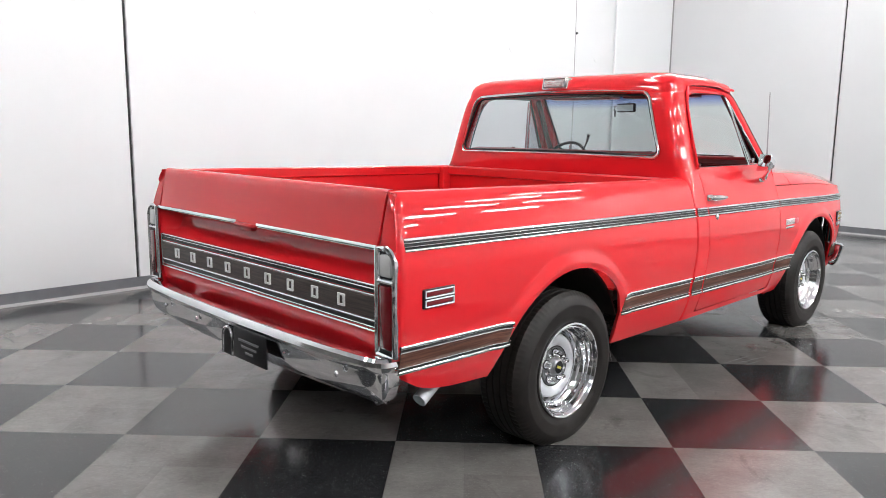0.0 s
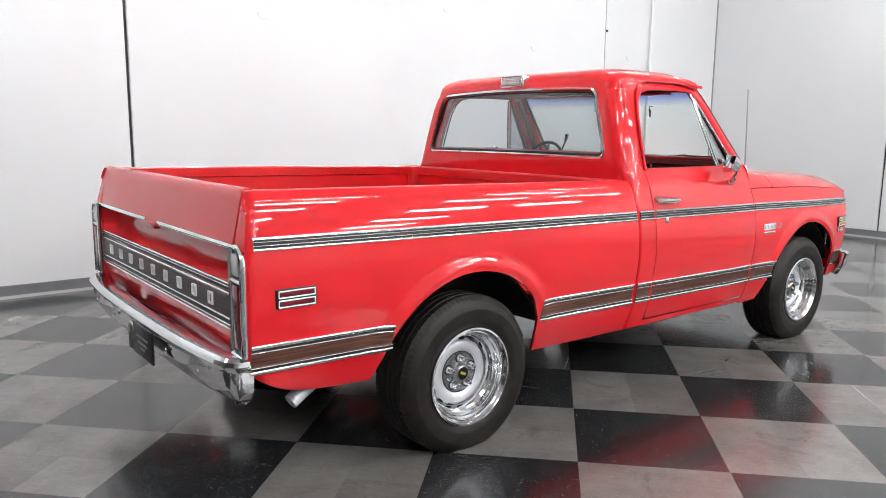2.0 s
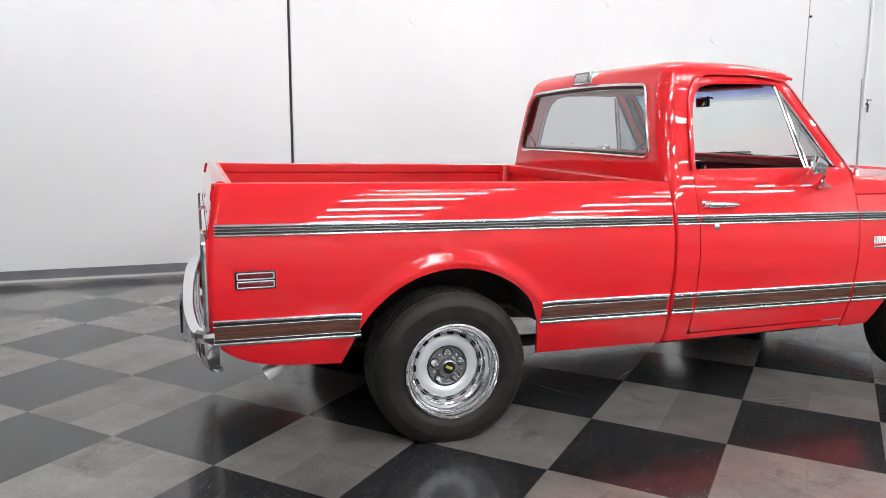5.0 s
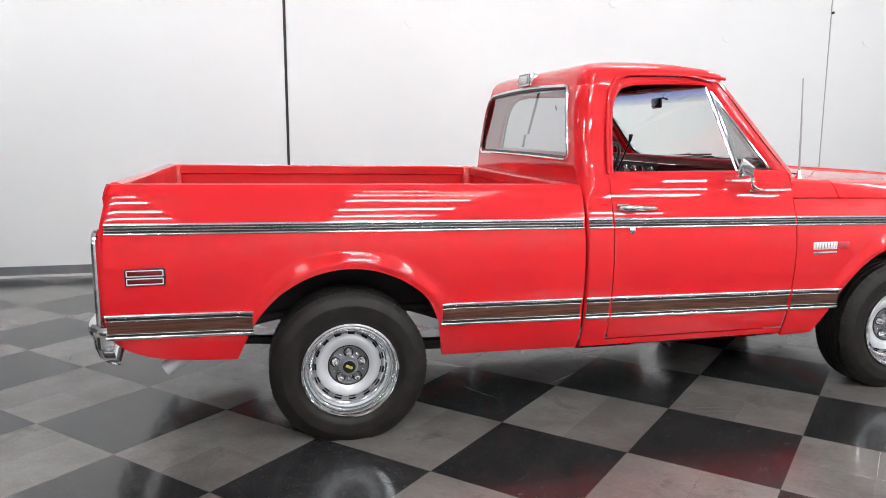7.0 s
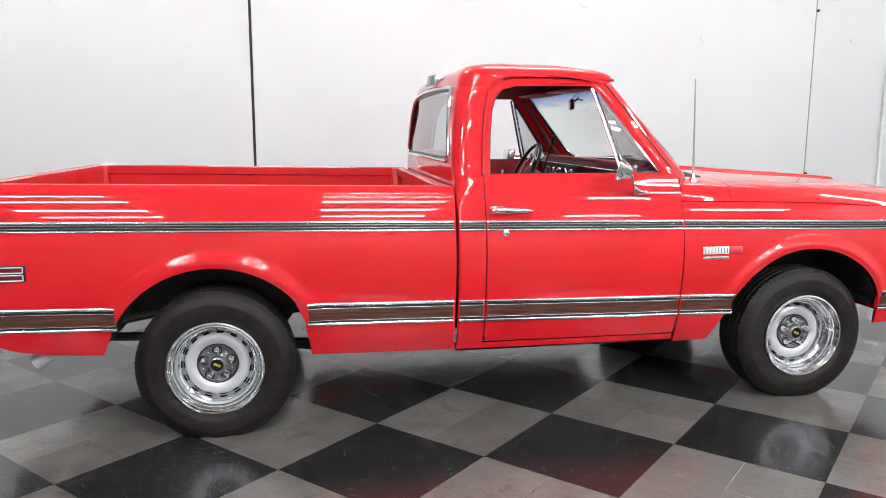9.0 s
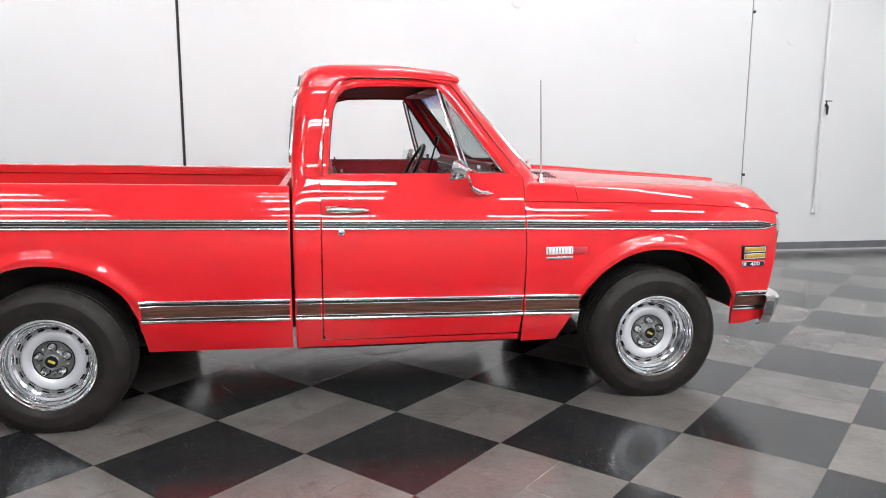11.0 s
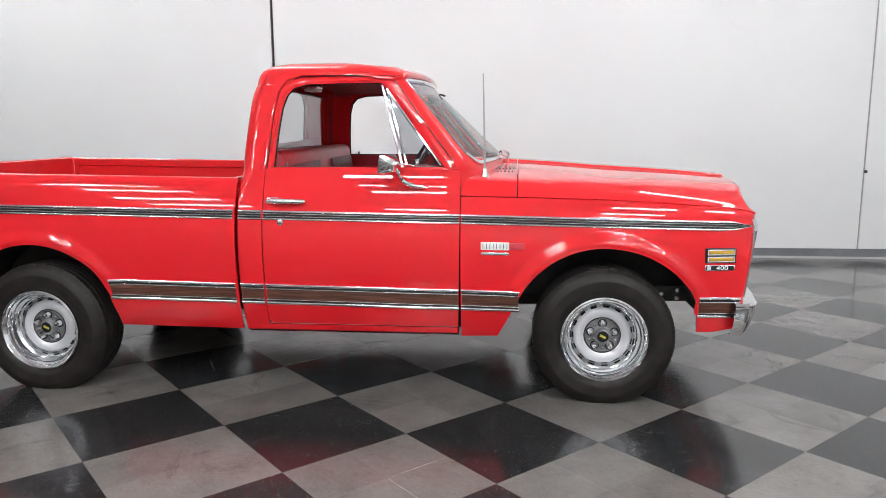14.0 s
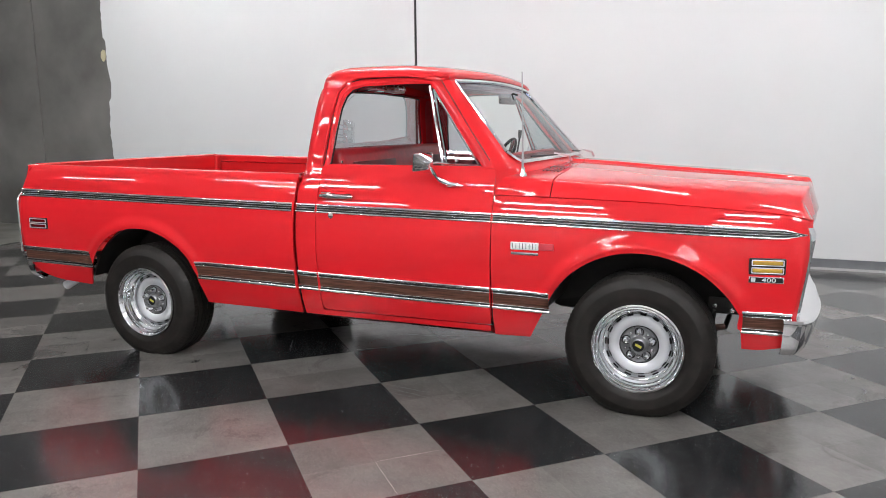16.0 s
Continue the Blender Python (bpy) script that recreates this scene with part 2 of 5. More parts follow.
def tile_mat(name, base, fleck, amount, flecks, random_from):
    """Speckled vinyl tile; each tile a shade of its own."""
    m = mat(name, base, 0.2, coat=0.08, coat_rough=0.10, spec=0.5)
    tc = node(m, "ShaderNodeTexCoord")
    geo = node(m, "ShaderNodeNewGeometry")
    big = node(m, "ShaderNodeTexNoise", Scale=3.5, Detail=6.0, Roughness=0.65)
    link(m, geo, "Position", big, "Vector")
    mp = node(m, "ShaderNodeMapping")
    mp.inputs["Scale"].default_value = (1.0, 2.2, 1.0)
    link(m, geo, "Position", mp, "Vector")
    fl = node(m, "ShaderNodeTexVoronoi", Scale=flecks)
    link(m, mp, "Vector", fl, "Vector")
    size = node(m, "ShaderNodeSeparateColor")
    link(m, fl, "Color", size, "Color")
    lim = node(m, "ShaderNodeMapRange")
    lim.inputs["From Min"].default_value, lim.inputs["From Max"].default_value = 1.0 - amount, 1.0
    lim.inputs["To Min"].default_value, lim.inputs["To Max"].default_value = 0.0, 0.42
    link(m, size, "Red", lim, "Value")
    less = node(m, "ShaderNodeMath")
    less.operation = "SUBTRACT"
    link(m, lim, "Result", less, 0)
    link(m, fl, "Distance", less, 1)
    flr = ramp(m, less, "Value", [(0.0, (0, 0, 0)), (0.06, (1, 1, 1))])
    veins = node(m, "ShaderNodeTexNoise", Scale=38.0, Detail=5.0, Roughness=0.7, Distortion=1.2)
    link(m, mp, "Vector", veins, "Vector")
    vein = node(m, "ShaderNodeMapRange")
    vein.inputs["From Min"].default_value, vein.inputs["From Max"].default_value = 0.3, 0.7
    vein.inputs["To Min"].default_value, vein.inputs["To Max"].default_value = 0.86, 1.14
    link(m, veins, "Fac", vein, "Value")
    if random_from == "object":
        rnd = node(m, "ShaderNodeObjectInfo")
    else:
        rnd = geo
    shade = node(m, "ShaderNodeMapRange")
    shade.inputs["To Min"].default_value, shade.inputs["To Max"].default_value = 0.86, 1.14
    link(m, rnd, "Random" if random_from == "object" else "Random Per Island", shade, "Value")
    wear = node(m, "ShaderNodeMapRange")
    wear.inputs["From Min"].default_value, wear.inputs["From Max"].default_value = 0.3, 0.7
    wear.inputs["To Min"].default_value, wear.inputs["To Max"].default_value = 0.78, 1.2
    link(m, big, "Fac", wear, "Value")
    mul = node(m, "ShaderNodeMath")
    mul.operation = "MULTIPLY"
    link(m, shade, "Result", mul, 0)
    link(m, wear, "Result", mul, 1)
    smear = node(m, "ShaderNodeTexNoise", Scale=1.7, Detail=9.0, Roughness=0.72, Distortion=1.6)
    link(m, geo, "Position", smear, "Vector")
    dirt = node(m, "ShaderNodeMapRange")
    dirt.inputs["From Min"].default_value, dirt.inputs["From Max"].default_value = 0.58, 0.66
    dirt.inputs["To Min"].default_value, dirt.inputs["To Max"].default_value = 1.0, 0.68
    link(m, smear, "Fac", dirt, "Value")
    mul3 = node(m, "ShaderNodeMath")
    mul3.operation = "MULTIPLY"
    link(m, vein, "Result", mul3, 0)
    link(m, dirt, "Result", mul3, 1)
    mul2 = node(m, "ShaderNodeMath")
    mul2.operation = "MULTIPLY"
    link(m, mul, "Value", mul2, 0)
    link(m, mul3, "Value", mul2, 1)
    tone = node(m, "ShaderNodeVectorMath")
    tone.operation = "SCALE"
    tone.inputs[0].default_value = base
    link(m, mul2, "Value", tone, "Scale")
    mix = node(m, "ShaderNodeMix")
    mix.data_type = "RGBA"
    link(m, flr, "Color", mix, 0)
    link(m, tone, "Vector", mix, 6)
    mix.inputs[7].default_value = (*fleck, 1)
    link(m, mix, 2, bsdf(m), "Base Color")
    scuff = node(m, "ShaderNodeTexNoise", Scale=9.0, Detail=8.0, Roughness=0.7)
    link(m, geo, "Position", scuff, "Vector")
    mr = node(m, "ShaderNodeMapRange")
    mr.inputs["From Min"].default_value, mr.inputs["From Max"].default_value = 0.3, 0.7
    mr.inputs["To Min"].default_value, mr.inputs["To Max"].default_value = 0.12, 0.20
    link(m, scuff, "Fac", mr, "Value")
    link(m, mr, "Result", bsdf(m), "Roughness")
    wave = node(m, "ShaderNodeTexNoise", Scale=5.0, Detail=2.0)
    link(m, geo, "Position", wave, "Vector")
    b = node(m, "ShaderNodeBump", Strength=0.05, Distance=0.004)
    link(m, wave, "Fac", b, "Height")
    link(m, b, "Normal", bsdf(m), "Normal")
    return m


GREY = (0.147, 0.139, 0.132)
DARK = (0.020, 0.0205, 0.022)
TILE_GREY = tile_mat("grey_tile", GREY, (0.205, 0.197, 0.185), 0.25, 140.0, "object")
TILE_DARK = tile_mat("black_tile", DARK, (0.36, 0.36, 0.35), 0.16, 135.0, "object")
TILE_GREY_FAR = tile_mat("grey_tile_joined", GREY, (0.205, 0.197, 0.185), 0.25, 140.0, "island")
TILE_DARK_FAR = tile_mat("black_tile_joined", DARK, (0.36, 0.36, 0.35), 0.16, 135.0, "island")
SLAB = mat("floor_slab", (0.05, 0.05, 0.05), 0.8)
mottle(SLAB, 2.0, (0.04, 0.04, 0.04), (0.07, 0.07, 0.066))
APRON = mat("concrete_apron", (0.2, 0.2, 0.18), 0.5)
mottle(APRON, 2.5, (0.15, 0.15, 0.13), (0.25, 0.245, 0.225), 8.0)

# ---- the hall ----
WX0, WX1, WY0, WY1, WH = -13.0, 8.60, -12.0, 3.40, 4.8
SEAM_A, SEAM_B, SEAM_D, PAINT_END = -0.125, 6.01, -5.98, -4.70


def setting(name, shape, material, label, category, smooth=False, sharp=40.0):
    ob = part(name, shape, material, None, label, smooth=smooth, sharp=sharp)
    ob.matrix_world = HALL
    return tagged(ob, category=category, kind="structure")


def sub(name, shape, material, parent, label="", **kw):
    """A piece of the setting, in the hall's own frame."""
    return part(name, shape, material, parent, label, **kw)


wall_n = setting("wall_north", Shape().box(WX0 - 0.3, WX1 + 0.3, WY1 + 0.03, WY1 + 0.25, 0, WH), JOINT,
                 "tall tilt-up concrete wall, mostly painted white, with sealed vertical joints", "wall")
for a, b, material, label in ((WX0, SEAM_D - 0.012, CONCRETE, "bare grey concrete wall panel"),
                              (SEAM_D + 0.012, SEAM_A - 0.013, CONCRETE, "concrete wall panel, partly painted"),
                              (SEAM_A + 0.013, SEAM_B - 0.007, WALL_PAINT, "smooth white painted wall panel"),
                              (SEAM_B + 0.007, WX1, WALL_PAINT, "white painted wall panel with a pipe")):
    sub("panel", rounded(a, b, WY1 + 0.004, WY1 + 0.05, 0, WH, 0.006, 1), material, wall_n, label, smooth=False)
# paint film with a ragged end
rng = random.Random(5)
film = Shape()
edge = []
wob = 0.0
for k in range(97):
    wob = 0.75 * wob + rng.uniform(-0.012, 0.012)
    z = 0.0 + WH * k / 96
    edge.append((PAINT_END + wob + 0.012 * math.sin(z * 1.7) + (0.05 if 1.75 < z < 2.6 else 0.0), z))
rows = [[(x, WY1 + y, z) for x, y in ((e, 0.004), (e + 0.004, 0.0), (SEAM_A - 0.02, 0.0), (SEAM_A - 0.013, 0.006))] for e, z in edge]
film.grid(rows)
sub("paint_film", film, WALL_PAINT, wall_n, "white paint ending in a ragged edge", outward=(0, -1, 0), smooth=False)
sealant = Shape().tube([(SEAM_B, WY1 + 0.012, 0), (SEAM_B, WY1 + 0.012, WH)], 0.008, 8)
sub("joint_sealant", sealant, BASE_TOE, wall_n, "pale grey sealant bead")
for z in (0.9, 2.7):
    bolt = Shape().revolve([(0.0, -0.02), (0.014, -0.02), (0.016, -0.012), (0.016, 0.0), (0.0, 0.0)], 10, pose(SEAM_B + 0.012, WY1 + 0.004, z))
    sub("bolt", bolt, JOINT, wall_n, "small dark anchor bolt")
foam = bmesh.new()
bmesh.ops.create_icosphere(foam, subdivisions=3, radius=0.06)
for v in foam.verts:
    n = noise.noise(v.co * 30)
    v.co = Vector((v.co.x * 0.75 * (1 + 0.25 * n) + PAINT_END - 0.02, v.co.y * 0.25 + WY1, v.co.z * (1.25 + 0.3 * n) + 2.36))
FOAM = mat("dried_foam", (0.55, 0.50, 0.33), 0.8)
relief(FOAM, 60.0, 0.4, 0.004)
sub("foam_patch", foam, FOAM, wall_n, "pale yellow dried foam blob")
# filled lifting points: shallow crescent scars
for x, z in ((-1.33, 2.41), (1.12, 2.44), (4.69, 2.40), (6.52, 2.41), (3.31, 2.72)):
    arc = Shape().tube([(x + 0.06 * math.cos(a), WY1 + 0.003, z + 0.06 * math.sin(a)) for a in [math.pi * (1.02 + 0.70 * k / 12) for k in range(13)]], 0.0058, 6)
    sub("filled_scar", arc, WALL_PAINT, wall_n, "faint crescent scar under the paint")

SEAM_C = 0.82
wall_e = setting("wall_east", Shape().box(WX1 + 0.03, WX1 + 0.25, WY0, WY1 + 0.25, 0, WH), JOINT, "white painted concrete wall with a dark joint", "wall")
for a, b in ((WY0, SEAM_C - 0.012), (SEAM_C + 0.012, WY1 + 0.05)):
    sub("panel", rounded(WX1, WX1 + 0.05, a, b, 0, WH, 0.006, 1), WALL_PAINT, wall_e, "smooth white painted wall panel", smooth=False)
# Grey bar drawn as the soft shadow line where the walls meet.
sub("corner_bead", Shape().tube([(WX1 - 0.004, WY1 - 0.004, 0), (WX1 - 0.004, WY1 - 0.004, WH)], 0.012, 8), BASE_TOE, wall_e, "grey line standing in for the shadow gap in the corner")
# Unseen walls and ceiling, added to close the hall and fill the reflections.
setting("unseen_wall_south", Shape().box(WX0 - 0.3, WX1 + 0.3, WY0 - 0.2, WY0, 0, WH), PALE_WALL, "plain pale grey wall, added out of sight", "wall")
setting("unseen_wall_west", Shape().box(WX0 - 0.2, WX0, WY0, WY1 + 0.2, 0, WH), CONCRETE, "plain grey concrete wall, added out of sight", "wall")
setting("ceiling", Shape().box(WX0, WX1 + 0.2, WY0, WY1 + 0.2, WH, WH + 0.15), CEIL, "plain pale ceiling, added out of sight", "ceiling")


def base_run(name, p0, p1, n):
    """Cove base along a wall: tall grey face, pale toe on the floor."""
    prof = [(0.0, 0.104), (0.006, 0.102), (0.008, 0.085), (0.008, 0.034), (0.012, 0.022)]
    toe = [(0.012, 0.022), (0.020, 0.012), (0.028, 0.006), (0.030, 0.0)]
    nv = Vector((*n, 0))
    a, b = Vector((*p0, 0)), Vector((*p1, 0))
    ob = setting(name, Shape().grid([[p + nv * o + Vector((0, 0, z)) for o, z in prof] for p in (a, b)]), BASE_RUBBER,
                 "dark grey rubber cove base along the wall", "baseboard", smooth=True)
    sub("toe", Shape().grid([[p + nv * o + Vector((0, 0, z)) for o, z in toe] for p in (a, b)]), BASE_TOE, ob, "pale toe of the base")


base_run("baseboard", (PAINT_END + 0.1, WY1), (WX1, WY1), (0, -1))
base_run("baseboard", (WX1, WY1), (WX1, WY0), (-1, 0))

# white pipe with a small valve
pipe = tagged(part("wall_pipe", Shape().tube([(6.935, WY1 - 0.035, 0.47), (6.935, WY1 - 0.035, WH)], 0.017, 14), PIPE, None,
                   "white painted wall pipe with a small brown valve"), category="pipe")
pipe.matrix_world = HALL
for z in (1.47, 1.60, 1.72, 2.02):
    part("coupling", Shape().tube([(6.935, WY1 - 0.035, z - 0.014), (6.935, WY1 - 0.035, z + 0.014)], 0.028, 14), PIPE, pipe)
part("end_cap", Shape().tube([(6.935, WY1 - 0.035, 0.455), (6.935, WY1 - 0.035, 0.50)], [0.03, 0.028], 14), PIPE, pipe)
part("valve", Shape().tube([(6.94, WY1 - 0.035, 1.690), (6.975, WY1 - 0.045, 1.690), (6.985, WY1 - 0.05, 1.675), (6.985, WY1 - 0.05, 1.585)], [0.012, 0.015, 0.015, 0.010], 8), JOINT, pipe, "dark brass valve body")
part("valve_stem", Shape().tube([(6.972, WY1 - 0.045, 1.69), (6.972, WY1 - 0.048, 1.736)], 0.007, 8), JOINT, pipe)
part("valve_handle", rounded(6.945, 7.035, WY1 - 0.06, WY1 - 0.042, 1.732, 1.744, 0.004), RUST, pipe, "dark red valve handle")

# ceiling lamps, out of sight above; most are seen in the paint and the chrome
LAMPS = ([(x, y) for y in (-9.7, -8.6, -7.5, -6.4, -5.3, -4.2, -3.1) for x in (1.35, 5.0)] + [(-2.3, y) for y in (-7.5, -6.4, -5.3, -4.2)] + [(x, 0.8) for x in (-2.1, 0.2, 2.5, 4.8, 7.1)]
         # the first three are added to brighten the floor and wall behind the truck
         + [(-3.4, 1.9), (-5.4, -0.5), (-6.0, -5.3), (7.2, -5.3), (7.2, -6.4)])


def ceiling_lamp():
    ob = part("ceiling_light", rounded(-0.78, 0.78, -0.13, 0.13, 0.0, 0.07, 0.012), LAMP_FRAME, None, "white strip light with two bright tubes")
    tagged(ob, category="ceiling light", group="strip lights on the ceiling")
    for s in (-0.06, 0.06):
        part("tube", Shape().tube([(-0.75, s, -0.008), (0.75, s, -0.008)], 0.016, 10), TUBE, ob, "glowing white tube")
    return ob


lamp = ceiling_lamp()
for i, (x, y) in enumerate(LAMPS):
    m = HALL @ pose(x, y, WH - 0.45)
    if i == 0:
        lamp.matrix_world = m
    else:
        copy_thing(lamp, m)

# ---- the truck: x ahead from the rear axle, y to its left, z up ----
truck = tagged(new("pickup_truck"), "glossy red short-bed pickup truck with chrome trim and wood-grain stripes", "pickup truck")
truck.matrix_world = HALL
REAR_AXLE, FRONT_AXLE = 0.0, 2.924


def zoff(x):
    """The truck sits a little nose-down."""
    return -0.015 * (x + 0.95) if x < 2.2 else -0.04725 - 0.024 * (x - 2.2)


SIDE = pchip([0.32, 0.36, 0.40, 0.45, 0.52, 0.60, 0.68, 0.78, 0.88, 0.95, 1.0, 1.06, 1.11, 1.135, 1.15],
             [0.895, 0.915, 0.934, 0.953, 0.972, 0.983, 0.995, 1.003, 0.999, 0.988, 0.976, 0.957, 0.937, 0.922, 0.902])
CABW = pchip([0.32, 0.36, 0.40, 0.45, 0.52, 0.60, 0.68, 0.78, 0.88, 0.95, 1.0, 1.06, 1.13, 1.19, 1.24, 1.35, 1.45, 1.55, 1.62, 1.66],
             [0.895, 0.915, 0.934, 0.953, 0.972, 0.983, 0.995, 1.003, 0.999, 0.988, 0.976, 0.957, 0.934, 0.908, 0.888, 0.855, 0.826, 0.796, 0.773, 0.75])
TAPER = pchip([2.0, 2.3, 2.8, 3.1, 3.39, 3.54, 3.60, 3.645], [0.0, 0.012, 0.026, 0.036, 0.058, 0.078, 0.092, 0.118])
ARCHES = ((0.0, 0.314, 0.47), (2.912, 0.338, 0.454))
NOSE_ARCH = 1.087  # the front arch reaches farther ahead of the wheel than behind it


def side_y(x, z):
    zr = z - zoff(x)
    w = CABW(zr) if 1.09 < x < 2.222 else SIDE(zr)
    if x > 2.0:
        w -= TAPER(x)
    for cx, cz, r in ARCHES:
        d = math.hypot((x - cx) / (NOSE_ARCH if x > cx > 1 else 1), z - cz) - r
        if -0.05 < d < 0.16 and z > cz + 0.10:
            k = smooth01(cz + 0.12, cz + 0.30, z)
            w += k * (0.018 * (1 - smooth01(0.015, 0.085, d)) - 0.007 * (1 - smooth01(0.0, 0.025, d)))
    return w


def ribbon(s, x0, x1, zc, h, th, off=0.0, n=30, tip=0.0):
    """A half-round strip along the flank, height h and th proud."""
    rows = []
    for i in range(n + 1):
        x = x0 + (x1 - x0) * i / n
        hh = h * (1 - smooth01(x1 - tip, x1 + 0.02, x) * 0.95) if tip else h
        row = []
        for k in range(7):
            a = math.pi * k / 6
            z = zc(x) - hh / 2 * math.cos(a)
            row.append((x, s * (side_y(x, z) + off - 0.002 + th * max(math.sin(a), 0) ** 0.5), z))
        rows.append(row)
    sh = Shape().grid(rows)
    sh.fan(rows[0]).fan(rows[-1])
    return sh


def lettering(name, text, size, material, parent, m):
    """Flat raised characters as one mesh, centred."""
    cu = bpy.data.curves.new(name, "FONT")
    cu.body, cu.size, cu.extrude, cu.align_x = text, size, 0.0008, "CENTER"
    tmp = bpy.data.objects.new(name, cu)
    scene.collection.objects.link(tmp)
    bpy.context.view_layer.update()
    me = bpy.data.meshes.new_from_object(tmp.evaluated_get(bpy.context.evaluated_depsgraph_get()))
    bpy.data.objects.remove(tmp)
    me.transform(m)
    me.materials.clear()
    me.materials.append(material)
    ob = new(name, me)
    ob.parent = parent
    return ob


def upper_z(x):
    return 0.977 + zoff(x)


def lower_z(x):
    return 0.5735 + zoff(x)


def moldings(s, segments, lower):
    for x0, x1 in segments:
        tip = 0.12 if x1 > 3.5 and not lower else 0.0
        if lower:
            zf, strips = lower_z, ((0.0480, 0.0155, 0.010), (0.0295, 0.006, 0.0085), (-0.0275, 0.006, 0.0085), (-0.0460, 0.0155, 0.010))
            base = part("lower_molding", ribbon(s, x0 + 0.004, x1 - 0.004, lambda x: lower_z(x) + 0.001, 0.056, 0.004, 0.0005), WOOD, truck, "brown wood-grain lower side molding with chrome edges")
            for o in (0.0388, -0.0368):
                part("black_line", ribbon(s, x0 + 0.004, x1 - 0.004, lambda x: lower_z(x) + o, 0.018, 0.005, 0.001), BLACK, base)
        else:
            zf, strips = upper_z, ((0.0190, 0.0100, 0.009), (0.0062, 0.0052, 0.0085), (-0.0062, 0.0052, 0.0085), (-0.0190, 0.0100, 0.009))
            base = part("upper_molding", ribbon(s, x0 + 0.004, x1 - 0.004, upper_z, 0.041, 0.005, 0.001, tip=tip), BLACK, truck, "black upper side molding with chrome strips")
        for o, h, th in strips:
            part("chrome_strip", ribbon(s, x0, x1, lambda x: zf(x) + o * (1 - smooth01(x1 - 0.12, x1 + 0.02, x) if tip else 1), h, th, 0.001, tip=tip), BRIGHT, base, "bright chrome strip")


# ---- bed ----
REAR_X = pchip([0.40, 0.46, 0.50, 0.55, 0.62, 0.76, 0.90, 0.98, 1.05, 1.15], [-0.90, -0.93, -0.955, -0.98, -0.998, -1.001, -0.998, -0.988, -0.974, -0.952])
BED_LOW = pchip([-1.0, -0.95, -0.88, -0.7, -0.48], [0.495, 0.452, 0.428, 0.408, 0.395])
BED_X1 = 1.086


def bed_bottom(x):
    if x <= -0.479:
        return BED_LOW(x)
    if x < -0.44:
        return 0.395 + (x + 0.479) / 0.039 * (0.314 + math.sqrt(0.47**2 - 0.44**2) - 0.395)
    if x <= 0.4212:
        return 0.314 + math.sqrt(max(0.47**2 - x * x, 0))
    return 0.349 - 0.006 * (x - 0.42) / 0.66


def skin(s, xs, bottom, top, shift, n=40, pull=None, knee=None):
    rows = []
    for xn in xs:
        z0, z1 = bottom(xn), top(xn)
        row = []
        for k in range(n + 1):
            if knee:
                zk = max(knee(xn), z0)
                z = z0 + (zk - z0) * k / 8 if k < 8 else zk + (z1 - zk) * (k - 8) / (n - 8)
            else:
                z = z0 + (z1 - z0) * k / n
            x = xn + shift(xn, z)
            w = side_y(x, z) - (pull(xn, z) if pull else 0.0)
            row.append((x, s * w, z))
        rows.append(row)
    return Shape().grid(rows)


def bed_shift(xn, z):
    lean = -0.024 * smooth01(0.36, 0.51, z) * (1 - smooth01(0.54, 0.68, z)) * smooth01(0.30, 0.42, xn) * (1 - smooth01(0.50, 0.75, xn))
    return (REAR_X(z) + 1.0) * (1 - smooth01(-1.0, -0.6, xn)) + lean


